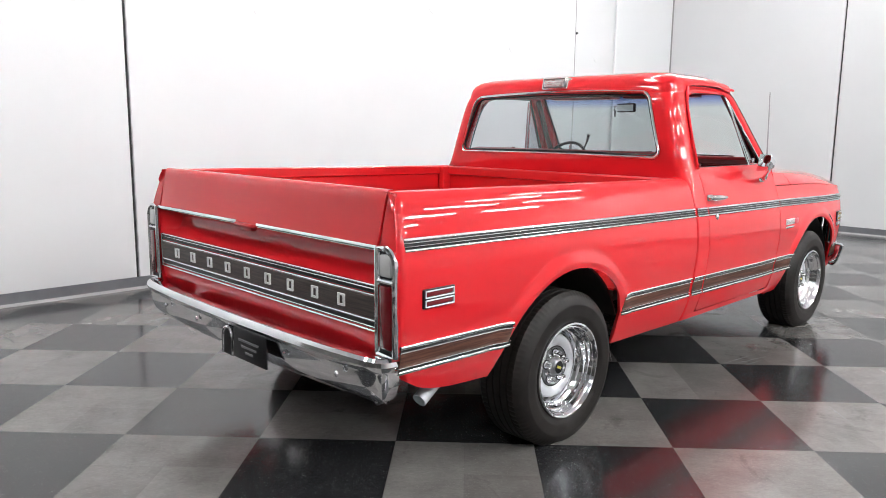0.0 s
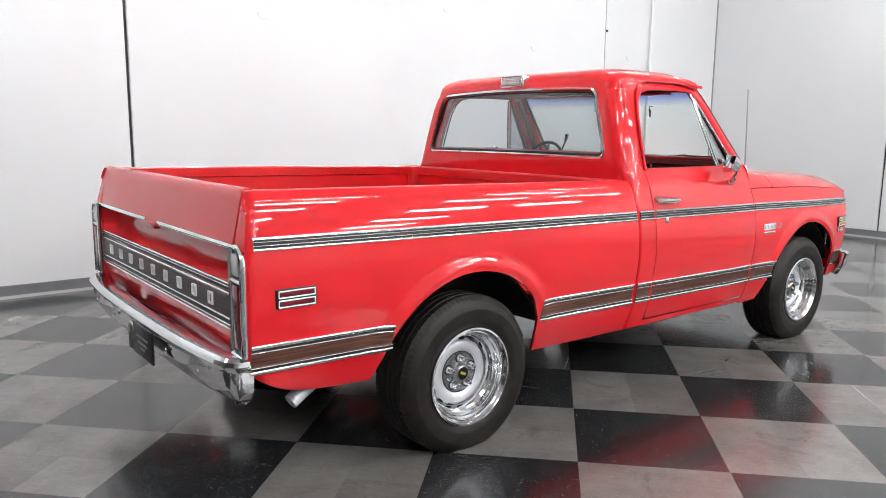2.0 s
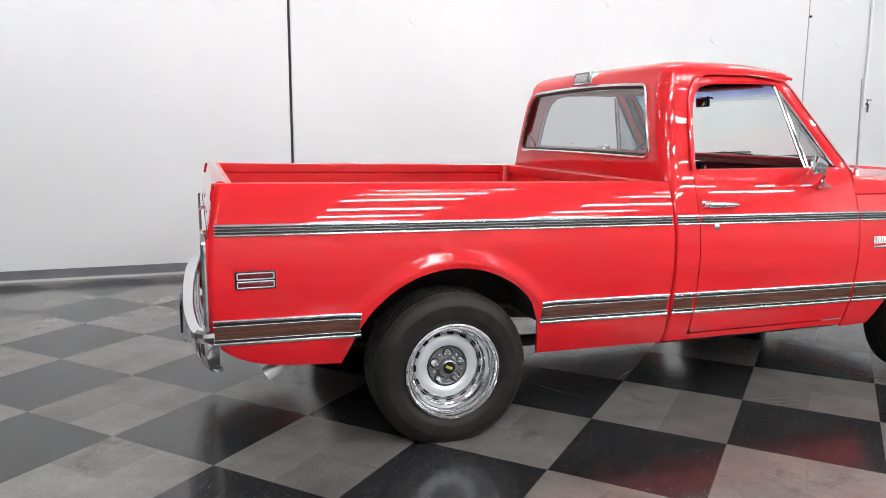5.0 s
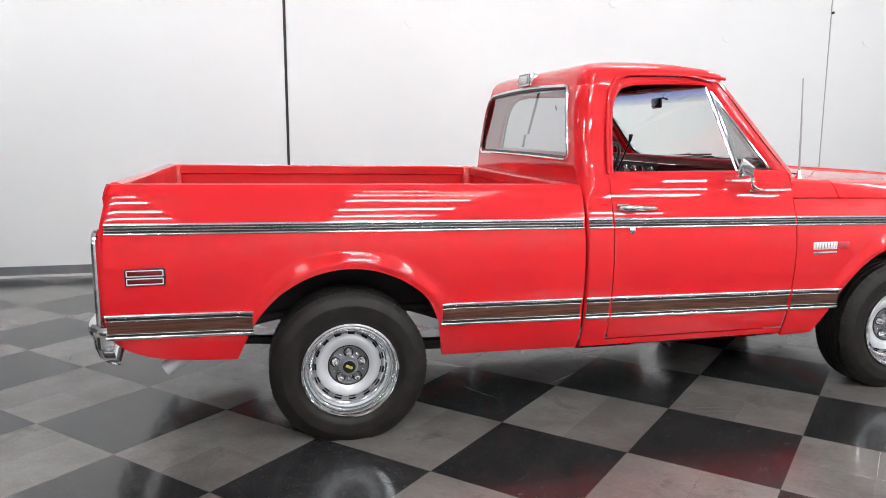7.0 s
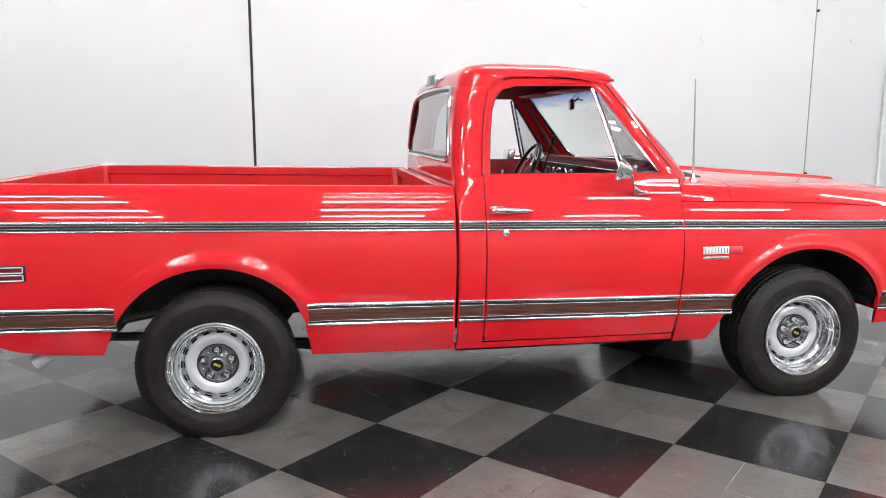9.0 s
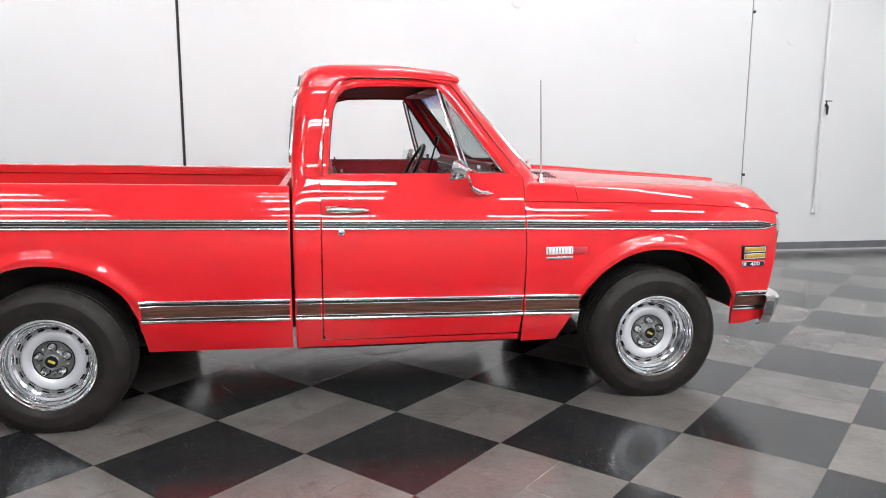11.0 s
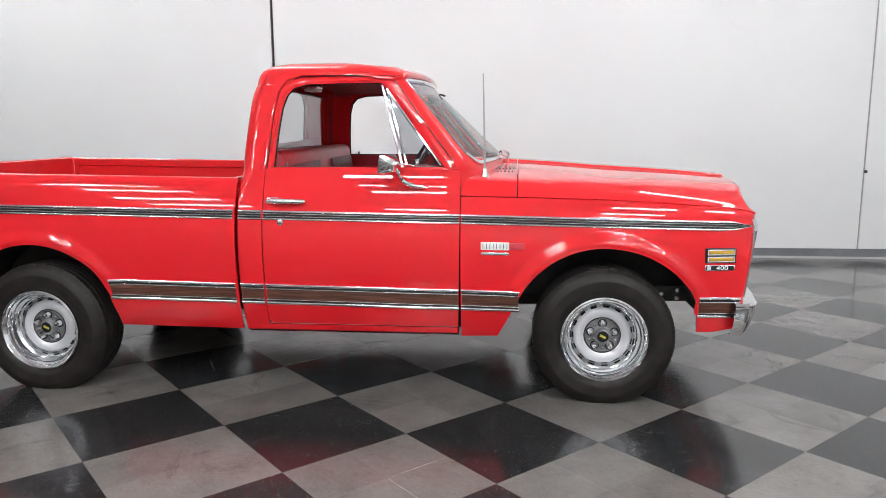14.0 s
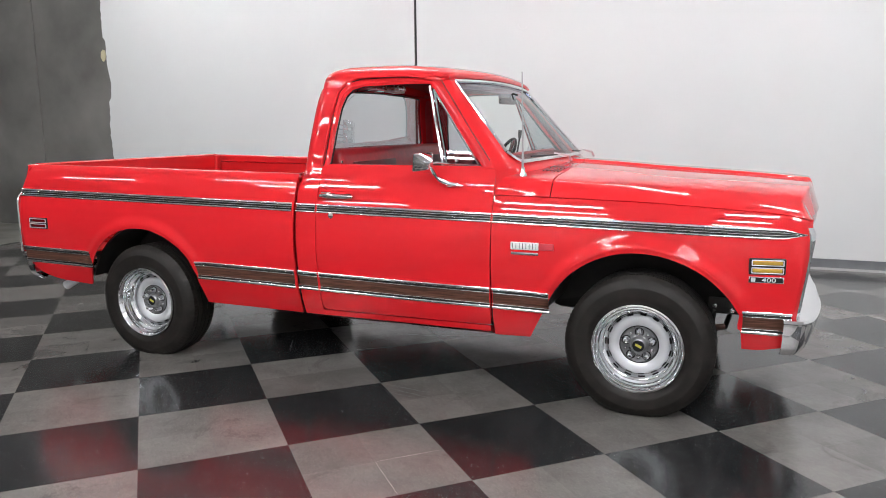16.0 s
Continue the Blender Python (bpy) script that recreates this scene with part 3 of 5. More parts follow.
BED_XS = ([-1.0, -0.997, -0.992, -0.984, -0.97] + list(np.linspace(-0.95, -0.49, 12)) + [-0.479, -0.47, -0.46, -0.45, -0.44] + list(np.linspace(-0.43, 0.41, 57))
          + [0.42, 0.4205, 0.4225] + list(np.linspace(0.44, BED_X1, 14)))
RAIL_IN = 0.862
for s in (-1, 1):
    out = skin(s, BED_XS, bed_bottom, lambda x: 1.149 + zoff(x), bed_shift, 44, lambda x, z: 0.014 * (1 - smooth01(-1.0, -0.975, x)) ** 2,
               lambda x: 0.479 if x < 0 else 0.5225)
    # rear face beside the tailgate
    zs = np.linspace(0.50, 1.149, 26)
    out.grid([[(REAR_X(z), s * (side_y(REAR_X(z), z) - 0.014), z), (REAR_X(z) - 0.0005, s * 0.93, z), (REAR_X(z), s * 0.888, z), (REAR_X(z) + 0.05, s * 0.884, z)] for z in zs])
    side = part("bed_side", out, PAINT, truck, "glossy red bed side with a flared wheel arch", outward=(0, s, 0), thick=0.012)
    # rail top and inner wall
    rows = []
    for x in np.linspace(-0.955, BED_X1 - 0.01, 20):
        zt = 1.149 + zoff(x)
        rows.append([(x, s * 0.903, zt - 0.001), (x, s * 0.896, zt + 0.003), (x, s * (RAIL_IN + 0.006), zt + 0.003), (x, s * RAIL_IN, zt - 0.003), (x, s * RAIL_IN, zt - 0.05),
                     (x, s * (RAIL_IN + 0.02), zt - 0.058), (x, s * (RAIL_IN + 0.02), 0.60 if abs(x) > 0.56 else 0.85)])
    part("bed_inner_wall", Shape().grid(rows), PAINT_IN, truck, "red painted inner bed wall with a folded rail", outward=(0, -s, 0))
    for xa, xb in ((-0.93, -0.865), (0.985, 1.055)):
        zt = 1.145 + zoff(xa)
        part("stake_pocket", rounded(xa, xb, min(s * (RAIL_IN - 0.035), s * (RAIL_IN + 0.015)), max(s * (RAIL_IN - 0.035), s * (RAIL_IN + 0.015)), 0.6, zt, 0.006), PAINT_IN, truck)
    for z in (0.98, 0.875):
        part("wall_rib", Shape().tube([(-0.86, s * (RAIL_IN + 0.018), z), (0.98, s * (RAIL_IN + 0.018), z + zoff(1.0) - zoff(-0.86))], 0.008, 8), PAINT_IN, truck)
    # dark wheel housing
    arc = [(REAR_AXLE + 0.486 * math.cos(a), 0.318 + 0.486 * math.sin(a)) for a in np.linspace(0.36, math.pi - 0.28, 30)]
    part("wheel_housing", Shape().grid([[(x, s * y, z) for y in (0.60, 0.925)] for x, z in arc]), UNDER, truck, thick=0.01, outward=(0, 0, 1))
    part("inner_liner", Shape().box(-0.5, 0.5, min(s * 0.60, s * 0.62), max(s * 0.60, s * 0.62), 0.53, 0.80), UNDER, truck, smooth=False)
    tub = [(REAR_AXLE + 0.50 * math.cos(a), 0.335 + 0.49 * math.sin(a)) for a in np.linspace(0.5, math.pi - 0.5, 24)]
    tb = Shape().grid([[(x, s * y, z) for y in (0.59, 0.884)] for x, z in tub])
    tb.fan([(x, s * 0.59, z) for x, z in tub])
    part("wheel_tub", tb, PAINT_IN, truck, "red wheel tub inside the bed", outward=(0, 0, 1), sharp=30)
    # side trim
    moldings(s, [(-0.967, 1.078)], False)
    moldings(s, [(-0.985, -0.405), (0.408, 1.078)], True)
    # marker lamp
    x0, x1, za, zb = -0.889, -0.751, 0.756, 0.810
    yy = side_y(-0.82, 0.78)
    lo, hi = min(s * (yy - 0.02), s * (yy + 0.007)), max(s * (yy - 0.02), s * (yy + 0.007))
    mk = part("side_marker", rounded(x0 - 0.009, x1 + 0.009, lo, hi, za - 0.008, zb + 0.008, 0.006), BLACK, truck, "rear side marker lamp with two red bars")
    for c0, c1 in ((za + 0.002, za + 0.019), (zb - 0.019, zb - 0.002)):
        part("lens", rounded(x0 + 0.004, x1 - 0.004, min(s * yy, s * (yy + 0.0085)), max(s * yy, s * (yy + 0.0085)), c0, c1, 0.004), RED_LENS, mk, "red ribbed lens")
        loop = [(x0, c0 - 0.003), (x1, c0 - 0.003), (x1, c1 + 0.003), (x0, c1 + 0.003)]
        for (xa, zza), (xb, zzb) in zip(loop, loop[1:] + loop[:1]):
            part("bezel", Shape().tube([(xa, s * (yy + 0.009), zza), (xb, s * (yy + 0.009), zzb)], 0.0024, 6), SATIN, mk)
bed_f, bed_u = Shape(), Shape()
for xa, xb, hw in ((-0.95, -0.49, 0.88), (-0.49, 0.49, 0.60), (0.49, 1.06, 0.88)):
    bed_f.box(xa, xb, -hw, hw, 0.595, 0.605)
    bed_u.box(xa, xb, -hw, hw, 0.57, 0.594)
part("bed_floor", bed_f, PAINT_IN, truck, "ribbed red bed floor", smooth=False)
part("bed_underside", bed_u, UNDER, truck, smooth=False)
for k in range(-4, 5):
    part("floor_rib", rounded(-0.93, 1.05, k * 0.14 - 0.03, k * 0.14 + 0.03, 0.60, 0.618, 0.006), PAINT_IN, truck)
zt = 1.149 + zoff(1.06)
bulk = Shape().grid([[(x, y, z) for x, z in ((1.075, 0.6), (1.075, zt - 0.01), (1.070, zt + 0.002), (1.035, zt + 0.002), (1.028, zt - 0.006), (1.028, zt - 0.05), (1.050, zt - 0.06), (1.050, 0.6))] for y in (-0.862, 0.862)])
part("bed_bulkhead", bulk, PAINT_IN, truck, "red front wall of the bed", outward=(-1, 0, 0))

# ---- tailgate ----
gate = part("tailgate", Shape().grid([[(x, y * k, z) for x, z, k in ((-0.905, 1.150, 1.0), (-0.925, 1.158, 1.0), (-0.944, 1.157, 1.0), (-0.955, 1.148, 1.0), (-0.962, 1.12, 0.999), (-0.972, 1.07, 0.997),
                                                                       (-0.983, 1.01, 0.993), (-0.992, 0.965, 0.988), (-0.994, 0.955, 0.985))] for y in np.linspace(-0.880, 0.880, 25)]),
            PAINT, truck, "red tailgate with a chrome-framed wood-grain panel", outward=(-1, 0, 0), thick=0.01)
hollow = [(-0.990, 0.952), (-0.940, 0.949), (-0.922, 0.940), (-0.915, 0.920), (-0.918, 0.896), (-0.930, 0.872), (-0.952, 0.850), (-0.980, 0.836), (-0.992, 0.830)]
recess = Shape().grid([[(-0.991 if abs(y) > 0.85 else x, y, z) for x, z in hollow] for y in [-0.873] + list(np.linspace(-0.79, 0.79, 13)) + [0.873]])
part("recessed_panel", recess, PAINT, gate, "red hollow band with sloped ends", outward=(-1, 0, 0), sharp=25)
low = [(-0.992, 0.830), (-0.992, 0.648), (-0.990, 0.632), (-0.983, 0.605), (-0.973, 0.575), (-0.962, 0.545), (-0.955, 0.52)]
part("lower_panel", Shape().grid([[(x, y, z) for x, z in low] for y in np.linspace(-0.873, 0.873, 15)]), PAINT, gate, "red lower panel tucked under", outward=(-1, 0, 0))
part("inner_face", Shape().box(-0.908, -0.888, -0.86, 0.86, 0.6, 1.15), PAINT_IN, gate, "red inner face", smooth=False)


def rear_strip(z, h, th, x, material, name, y=0.868, y2=None):
    rows = []
    y2 = -y if y2 is None else y2
    for yy in np.linspace(y, y2, 9):
        rows.append([(x - th * max(math.sin(math.pi * k / 6), 0) ** 0.6, yy, z - h / 2 * math.cos(math.pi * k / 6)) for k in range(7)])
    return part(name, Shape().grid(rows).fan(rows[0]).fan(rows[-1]), material, gate)


rear_strip(0.960, 0.020, 0.012, -0.993, CHROME, "top_trim", 0.882, 0.085)
rear_strip(0.960, 0.020, 0.012, -0.993, CHROME, "top_trim", -0.085, -0.882)
part("latch_handle", rounded(-1.012, -0.985, -0.085, 0.085, 0.945, 0.962, 0.006), PAINT, gate, "red tailgate latch handle")
part("latch_lip", rounded(-1.004, -0.975, -0.045, 0.045, 0.928, 0.946, 0.006), PAINT, gate)
part("wood_panel", rounded(-0.9985, -0.985, -0.868, 0.868, 0.703, 0.783, 0.002, 1), GATE_WOOD, gate, "dark wood-grain tailgate panel", smooth=False)
for z in (0.825, 0.789, 0.697, 0.660):
    rear_strip(z, 0.009, 0.008, -0.992, BRIGHT, "chrome_line")
rear_strip(0.807, 0.026, 0.003, -0.991, BLACK, "black_line")
rear_strip(0.679, 0.026, 0.003, -0.991, BLACK, "black_line")
rear_strip(0.812, 0.004, 0.006, -0.991, BRIGHT, "chrome_line")
rear_strip(0.674, 0.004, 0.006, -0.991, BRIGHT, "chrome_line")
for s in (-1, 1):
    part("chrome_line", Shape().tube([(-0.996, s * 0.87, 0.66), (-0.996, s * 0.87, 0.825)], 0.005, 8), CHROME, gate)
# raised emblem marks, plain
for k in range(9):
    y = 0.685 - k * (0.685 + 0.675) / 8
    mark = Shape()
    for box in ((y - 0.020, y - 0.013, 0.722, 0.768), (y + 0.013, y + 0.020, 0.722, 0.768), (y - 0.013, y + 0.013, 0.722, 0.729), (y - 0.013, y + 0.013, 0.761, 0.768)):
        mark.box(-1.006, -0.997, *box)
    part("emblem_mark", mark, EMBLEM, gate, "plain open silver emblem mark", smooth=False)

# ---- tail lamps ----
for s in (-1, 1):
    xb = -1.004
    ys0, ys1, z0, z1 = 0.893, 0.985, 0.592, 0.966
    pts = []
    for k in range(7):
        a = math.pi / 2 * k / 6
        pts.append((ys1 - 0.055 + 0.055 * math.sin(a), z1 - 0.06 + 0.06 * math.cos(a)))
    outline = [(ys0, z0), (ys0, z1)] + pts + [(ys1, z0)]
    lampx = part("tail_lamp", Shape().box(xb - 0.002, xb + 0.03, min(s * (ys0 + 0.004), s * (ys1 - 0.012)), max(s * (ys0 + 0.004), s * (ys1 - 0.012)), z0 + 0.004, z1 - 0.012), BLACK, truck,
                 "tall tail lamp with red lens and clear reverse lamp", smooth=False)
    ring = [(xb - 0.003, s * y, z) for y, z in outline]
    path = ring + ring[:1]
    part("bezel", Shape().tube(path, 0.0115, 8), CHROME, lampx, "bright chrome bezel")
    part("bezel_bar", Shape().tube([(xb - 0.004, s * ys0, 0.852), (xb - 0.004, s * ys1, 0.852)], 0.009, 8), CHROME, lampx)
    part("red_lens", rounded(xb - 0.012, xb + 0.01, min(s * 0.908, s * 0.972), max(s * 0.908, s * 0.972), 0.612, 0.838, 0.008), RED_LENS, lampx, "dark red lens")
    part("reverse_lens", rounded(xb - 0.012, xb + 0.01, min(s * 0.908, s * 0.968), max(s * 0.908, s * 0.968), 0.866, 0.946, 0.01), CLEAR_LENS, lampx, "clear ribbed reverse lens")

# ---- bumpers ----


def bumper(name, path, prof, sign, label):
    """path: half plan (y, x) from the middle out; prof: (out, z)."""
    full = [(-y, x) for y, x in reversed(path[1:])] + list(path)
    rows = []
    for i, (y, x) in enumerate(full):
        a, b = full[max(i - 1, 0)], full[min(i + 1, len(full) - 1)]
        ty, tx = b[0] - a[0], b[1] - a[1]
        l = math.hypot(ty, tx)
        ny, nx = -sign * tx / l, sign * ty / l
        rows.append([(x + nx * o, y + ny * o, z) for o, z in prof])
    return part(name, Shape().grid(rows), CHROME, truck, label, outward=(sign, 0, 0.2), thick=0.006, sharp=28)


def arc_path(pts, n=40):
    t = list(range(len(pts)))
    fy, fx = pchip(t, [p[0] for p in pts]), pchip(t, [p[1] for p in pts])
    return [(fy(k * (len(pts) - 1) / n), fx(k * (len(pts) - 1) / n)) for k in range(n + 1)]


rb = bumper("rear_bumper", arc_path([(0.0, -1.105), (0.45, -1.098), (0.80, -1.075), (0.90, -1.062), (0.945, -1.045), (0.966, -1.01), (0.968, -0.965)]),
            [(-0.075, 0.574), (-0.03, 0.587), (-0.008, 0.584), (0.004, 0.573), (0.008, 0.557), (0.003, 0.541), (-0.006, 0.532), (-0.008, 0.522), (-0.012, 0.48), (-0.026, 0.44), (-0.052, 0.412), (-0.09, 0.398), (-0.11, 0.398)],
            -1, "polished chrome rear bumper with visible bolts")
for y in (0.64, 0.30, -0.43, -0.76):
    part("bumper_bolt", Shape().revolve([(0.0, -0.006), (0.008, -0.005), (0.012, 0.0)], 12, pose(-1.105 + 0.02 * abs(y), y, 0.50, 0, 0, -90)), CHROME, rb)
arch = [(-1.106, 0.04 * c, 0.47 + 0.055 * d) for c, d in [(1, -1.2)] + [(math.cos(a), math.sin(a)) for a in np.linspace(0, math.pi, 15)] + [(-1, -1.2)]]
# No hole is cut; a black sheet shows the dark of the notch.
part("bumper_notch", Shape().fan(arch), BLACK, rb, "black sheet standing in for the shaded notch beside the plate", outward=(-1, 0, 0), thick=0.02)
part("notch_rim", Shape().tube(arch, 0.006, 8), CHROME, rb, "rolled chrome rim")
plate = part("rear_plate", rounded(-1.122, -1.112, -0.335, -0.08, 0.415, 0.55, 0.004), BLACK, truck, "black dealer plate with grey script marks")
for k, (w, z) in enumerate(((0.16, 0.50), (0.12, 0.475), (0.06, 0.452))):
    part("script_mark", rounded(-1.1245, -1.121, -0.205 - w / 2, -0.205 + w / 2, z - 0.006, z + 0.004, 0.001, 1), HUB, plate)
bumper("front_bumper", arc_path([(0.0, 3.715), (0.45, 3.705), (0.75, 3.670), (0.88, 3.637), (0.932, 3.598), (0.940, 3.538)]),
            [(-0.09, 0.526), (-0.012, 0.530), (0.012, 0.526), (0.021, 0.515), (0.020, 0.50), (0.008, 0.45), (-0.004, 0.410), (-0.020, 0.375), (-0.034, 0.360), (-0.055, 0.357)],
            1, "chrome front bumper wrapping round the fenders")

# ---- cab ----
BACK_X = pchip([0.36, 1.1, 1.2, 1.4, 1.52, 1.56, 1.585], [1.10, 1.096, 1.092, 1.104, 1.118, 1.128, 1.138])
EDGE_X = pchip([0.36, 1.12, 1.2, 1.35, 1.45, 1.52, 1.585], [1.226, 1.228, 1.235, 1.252, 1.269, 1.292, 1.335])
CR = 0.078


def corner_r(z):
    return 0.014 + (CR - 0.014) * smooth01(1.02, 1.16, z)


def back_pt(q, z):
    """q from -1 to 1 across the flat back of the cab."""
    w = CABW(z - zoff(1.15)) - corner_r(z)
    y = q * w
    return (BACK_X(z) - 0.012 * (1 - q * q), y, z)


def cab_flank(s, z):
    w = CABW(z - zoff(1.15))
    xb, xe, r = BACK_X(z), EDGE_X(z), corner_r(z)
    pts = [(xe + (xb + r - xe) * k / 4, s * w, z) for k in range(5)]
    for k in range(1, 17):
        a = math.pi / 2 * k / 16
        pts.append((xb + r - r * math.sin(a), s * (w - r + r * math.cos(a)), z))
    return pts


ZS_CAB = list(np.linspace(0.342, 1.10, 26)) + list(np.linspace(1.12, 1.585, 32))
WIN_C = (0.0, 1.402)


def win_outline(n=72, grow=0.0):
    """Rear window: rounded, a little narrower at the top; (q, z)."""
    hw_, hh, r = 0.748 + grow, 0.166 + grow, 0.05
    flat = []
    for cx, cz, a0 in ((1, 1, 0), (-1, 1, 90), (-1, -1, 180), (1, -1, 270)):
        for k in range(n // 4):
            a = radians(a0 + 90 * k / (n // 4 - 1))
            flat.append((cx * (hw_ - r) + r * math.cos(a), cz * (hh - r) + r * math.sin(a)))
    out = []
    for i, (y, z) in enumerate(flat):
        y1, z1 = flat[(i + 1) % len(flat)]
        m = max(1, int(math.hypot(y1 - y, z1 - z) / 0.04))
        for k in range(m):
            yy, zz = y + (y1 - y) * k / m, z + (z1 - z) * k / m
            yy *= 1 - 0.145 * (zz + hh) / (2 * hh)
            out.append((yy, WIN_C[1] + zz + 0.022 * (1 - (yy / 0.75) ** 2) * (1 if zz > 0 else 0.25)))
    return out


cab = Shape()
for s in (-1, 1):
    cab.grid([cab_flank(s, z) for z in ZS_CAB])
cab.grid([[back_pt(q, z) for q in np.linspace(-1, 1, 21)] for z in np.linspace(0.6, 1.13, 14)])
ring_in = win_outline()
rings = []
for k in range(6):
    row = []
    for y, z in ring_in:
        w = CABW(z - zoff(1.15)) - corner_r(z)
        q0, z0 = y / w, z
        dq, dz = q0, z0 - WIN_C[1]
        top, bot = 1.585 - WIN_C[1], 1.13 - WIN_C[1]
        e = (abs(dq) ** 6 + abs(dz / (top if dz > 0 else bot)) ** 6) ** (1 / 6)
        tq, tz = max(-1.0, min(1.0, dq / e * 1.13)), max(bot, min(top, dz / e * 1.13))
        row.append(back_pt(dq + (tq - dq) * k / 5, WIN_C[1] + dz + (tz - dz) * k / 5))
    rings.append(row)
cab.grid(rings, close_u=True)
cab_ob = part("cab_shell", cab, PAINT, truck, "glossy red cab back and rounded corners", outward=(-1, 0, 0), thick=0.0)


# fix the facing of both flanks and the back in one sweep
def face_out(ob, centre):
    bm = bmesh.new()
    bm.from_mesh(ob.data)
    bm.normal_update()
    c = Vector(centre)
    bad = [f for f in bm.faces if f.normal.dot(f.calc_center_median() - c) < 0]
    bmesh.ops.reverse_faces(bm, faces=bad)
    bm.to_mesh(ob.data)
    bm.free()


face_out(cab_ob, (1.6, 0, 1.1))
mod = cab_ob.modifiers.new("thickness", "SOLIDIFY")
mod.thickness, mod.offset = 0.02, -1.0

rear_glass = part("rear_window", Shape().fan([(BACK_X(z) + 0.006 - 0.012 * (1 - (y / 0.76) ** 2), y, z) for y, z in win_outline(72, 0.004)]), GLASS_REAR, truck, "smoked rear window in a chrome surround", outward=(-1, 0, 0), smooth=False)
trim = [(BACK_X(z) - 0.001 - 0.012 * (1 - min(abs(y / 0.76), 1) ** 2), y, z) for y, z in win_outline(72, 0.010)]
part("window_trim", Shape().tube(trim + trim[:1], 0.0125, 8, flat=0.75), CHROME, rear_glass, "chrome window surround")
part("window_seal", Shape().tube([(x + 0.004, y * 0.982, WIN_C[1] + (z - WIN_C[1]) * 0.92) for x, y, z in trim + trim[:1]], 0.006, 6), BLACK, rear_glass, "black rubber seal")

# roof
RW = CABW(1.585 - zoff(1.5))
RX0, RX1 = BACK_X(1.585), 1.902


def roof_loop(inset_y, inset_x0, inset_x1, z_side, z_front, cr, n=14):
    hw_ = RW - inset_y
    x0, x1 = RX0 + inset_x0, RX1 - inset_x1
    out = []
    lim = 0.42 * (x1 - x0)
    rf, rr = min(0.06, lim), min(cr, lim)
    corners = ((x1, -hw_, rf, 270), (x1, hw_, rf, 0), (x0, hw_, rr, 90), (x0, -hw_, rr, 180))
    for cx, cy, r, a0 in corners:
        sx, sy = (1 if cx == x1 else -1), (1 if cy > 0 else -1)
        for k in range(n):
            a = radians(a0 + 90 * k / (n - 1))
            x, y = cx - sx * r + r * math.cos(a), cy - sy * r + r * math.sin(a)
            out.append((x, y))
    res = []
    m = len(out)
    for i in range(m):
        a, b = out[i], out[(i + 1) % m]
        res.append(a)
        if i % n == n - 1:
            for k in range(1, 12):
                res.append((a[0] + (b[0] - a[0]) * k / 12, a[1] + (b[1] - a[1]) * k / 12))
    fin = []
    for x, y in res:
        f = smooth01(x1 - 0.25, x1, x)
        bow = 0.05 * (1 - (y / hw_) ** 2) * f if hw_ > 0.05 else 0.0
        rear_bow = -0.012 * (1 - min(abs(y) / max(RW - CR, 0.1), 1) ** 2) * (1 - smooth01(x0, x0 + 0.1, x))
        crown = 0.018 * (1 - (y / RW) ** 2) * (1 - smooth01(0.0, 0.30, inset_y))
        g = smooth01(1.322, 1.352, x) * smooth01(0.55, 0.70, abs(y)) if z_side < 1.655 else 0.0
        zs = z_side + (1.634 + 0.35 * (z_side - 1.585) - z_side) * g
        fin.append((x + bow + rear_bow, y - math.copysign(0.006 * g, y), zs + (z_front - zs) * f + crown * f))
    return fin


LOOPS = [(0.0, 0.0, 0.0, 1.585, 1.604, CR), (0.004, 0.005, -0.016, 1.612, 1.616, CR), (0.010, 0.012, -0.020, 1.636, 1.630, CR), (0.022, 0.026, -0.012, 1.659, 1.644, CR), (0.046, 0.052, 0.010, 1.679, 1.659, CR),
         (0.09, 0.096, 0.04, 1.695, 1.673, 0.085), (0.17, 0.17, 0.11, 1.708, 1.689, 0.09), (0.32, 0.27, 0.22, 1.716, 1.706, 0.09), (0.54, 0.35, 0.33, 1.722, 1.718, 0.07), (0.68, 0.385, 0.375, 1.724, 1.724, 0.01)]
roof = Shape().grid([roof_loop(*l) for l in LOOPS], close_u=True)
roof.fan(roof_loop(*LOOPS[-1]))
roof_ob = part("roof", roof, PAINT, truck, "glossy red rounded cab roof with a visor lip", outward=(0, 0, 1), sharp=60)
face_out(roof_ob, (1.55, 0, 1.3))
part("headliner", Shape().grid([[(x, y, 1.595 + 0.05 * (1 - (y / 0.76) ** 2)) for y in np.linspace(-0.74, 0.74, 13)] for x in np.linspace(1.20, 1.90, 5)]), HEADLINER, roof_ob, "dark red headliner", outward=(0, 0, -1))

for s in (-1, 1):
    lining = [[(x + 0.018, y - s * 0.014, z) for x, y, z in cab_flank(s, z)] for z in np.linspace(1.13, 1.60, 14)]
    part("corner_lining", Shape().grid(lining), VINYL, truck, "dark red cab corner lining", outward=(1, -s, 0))
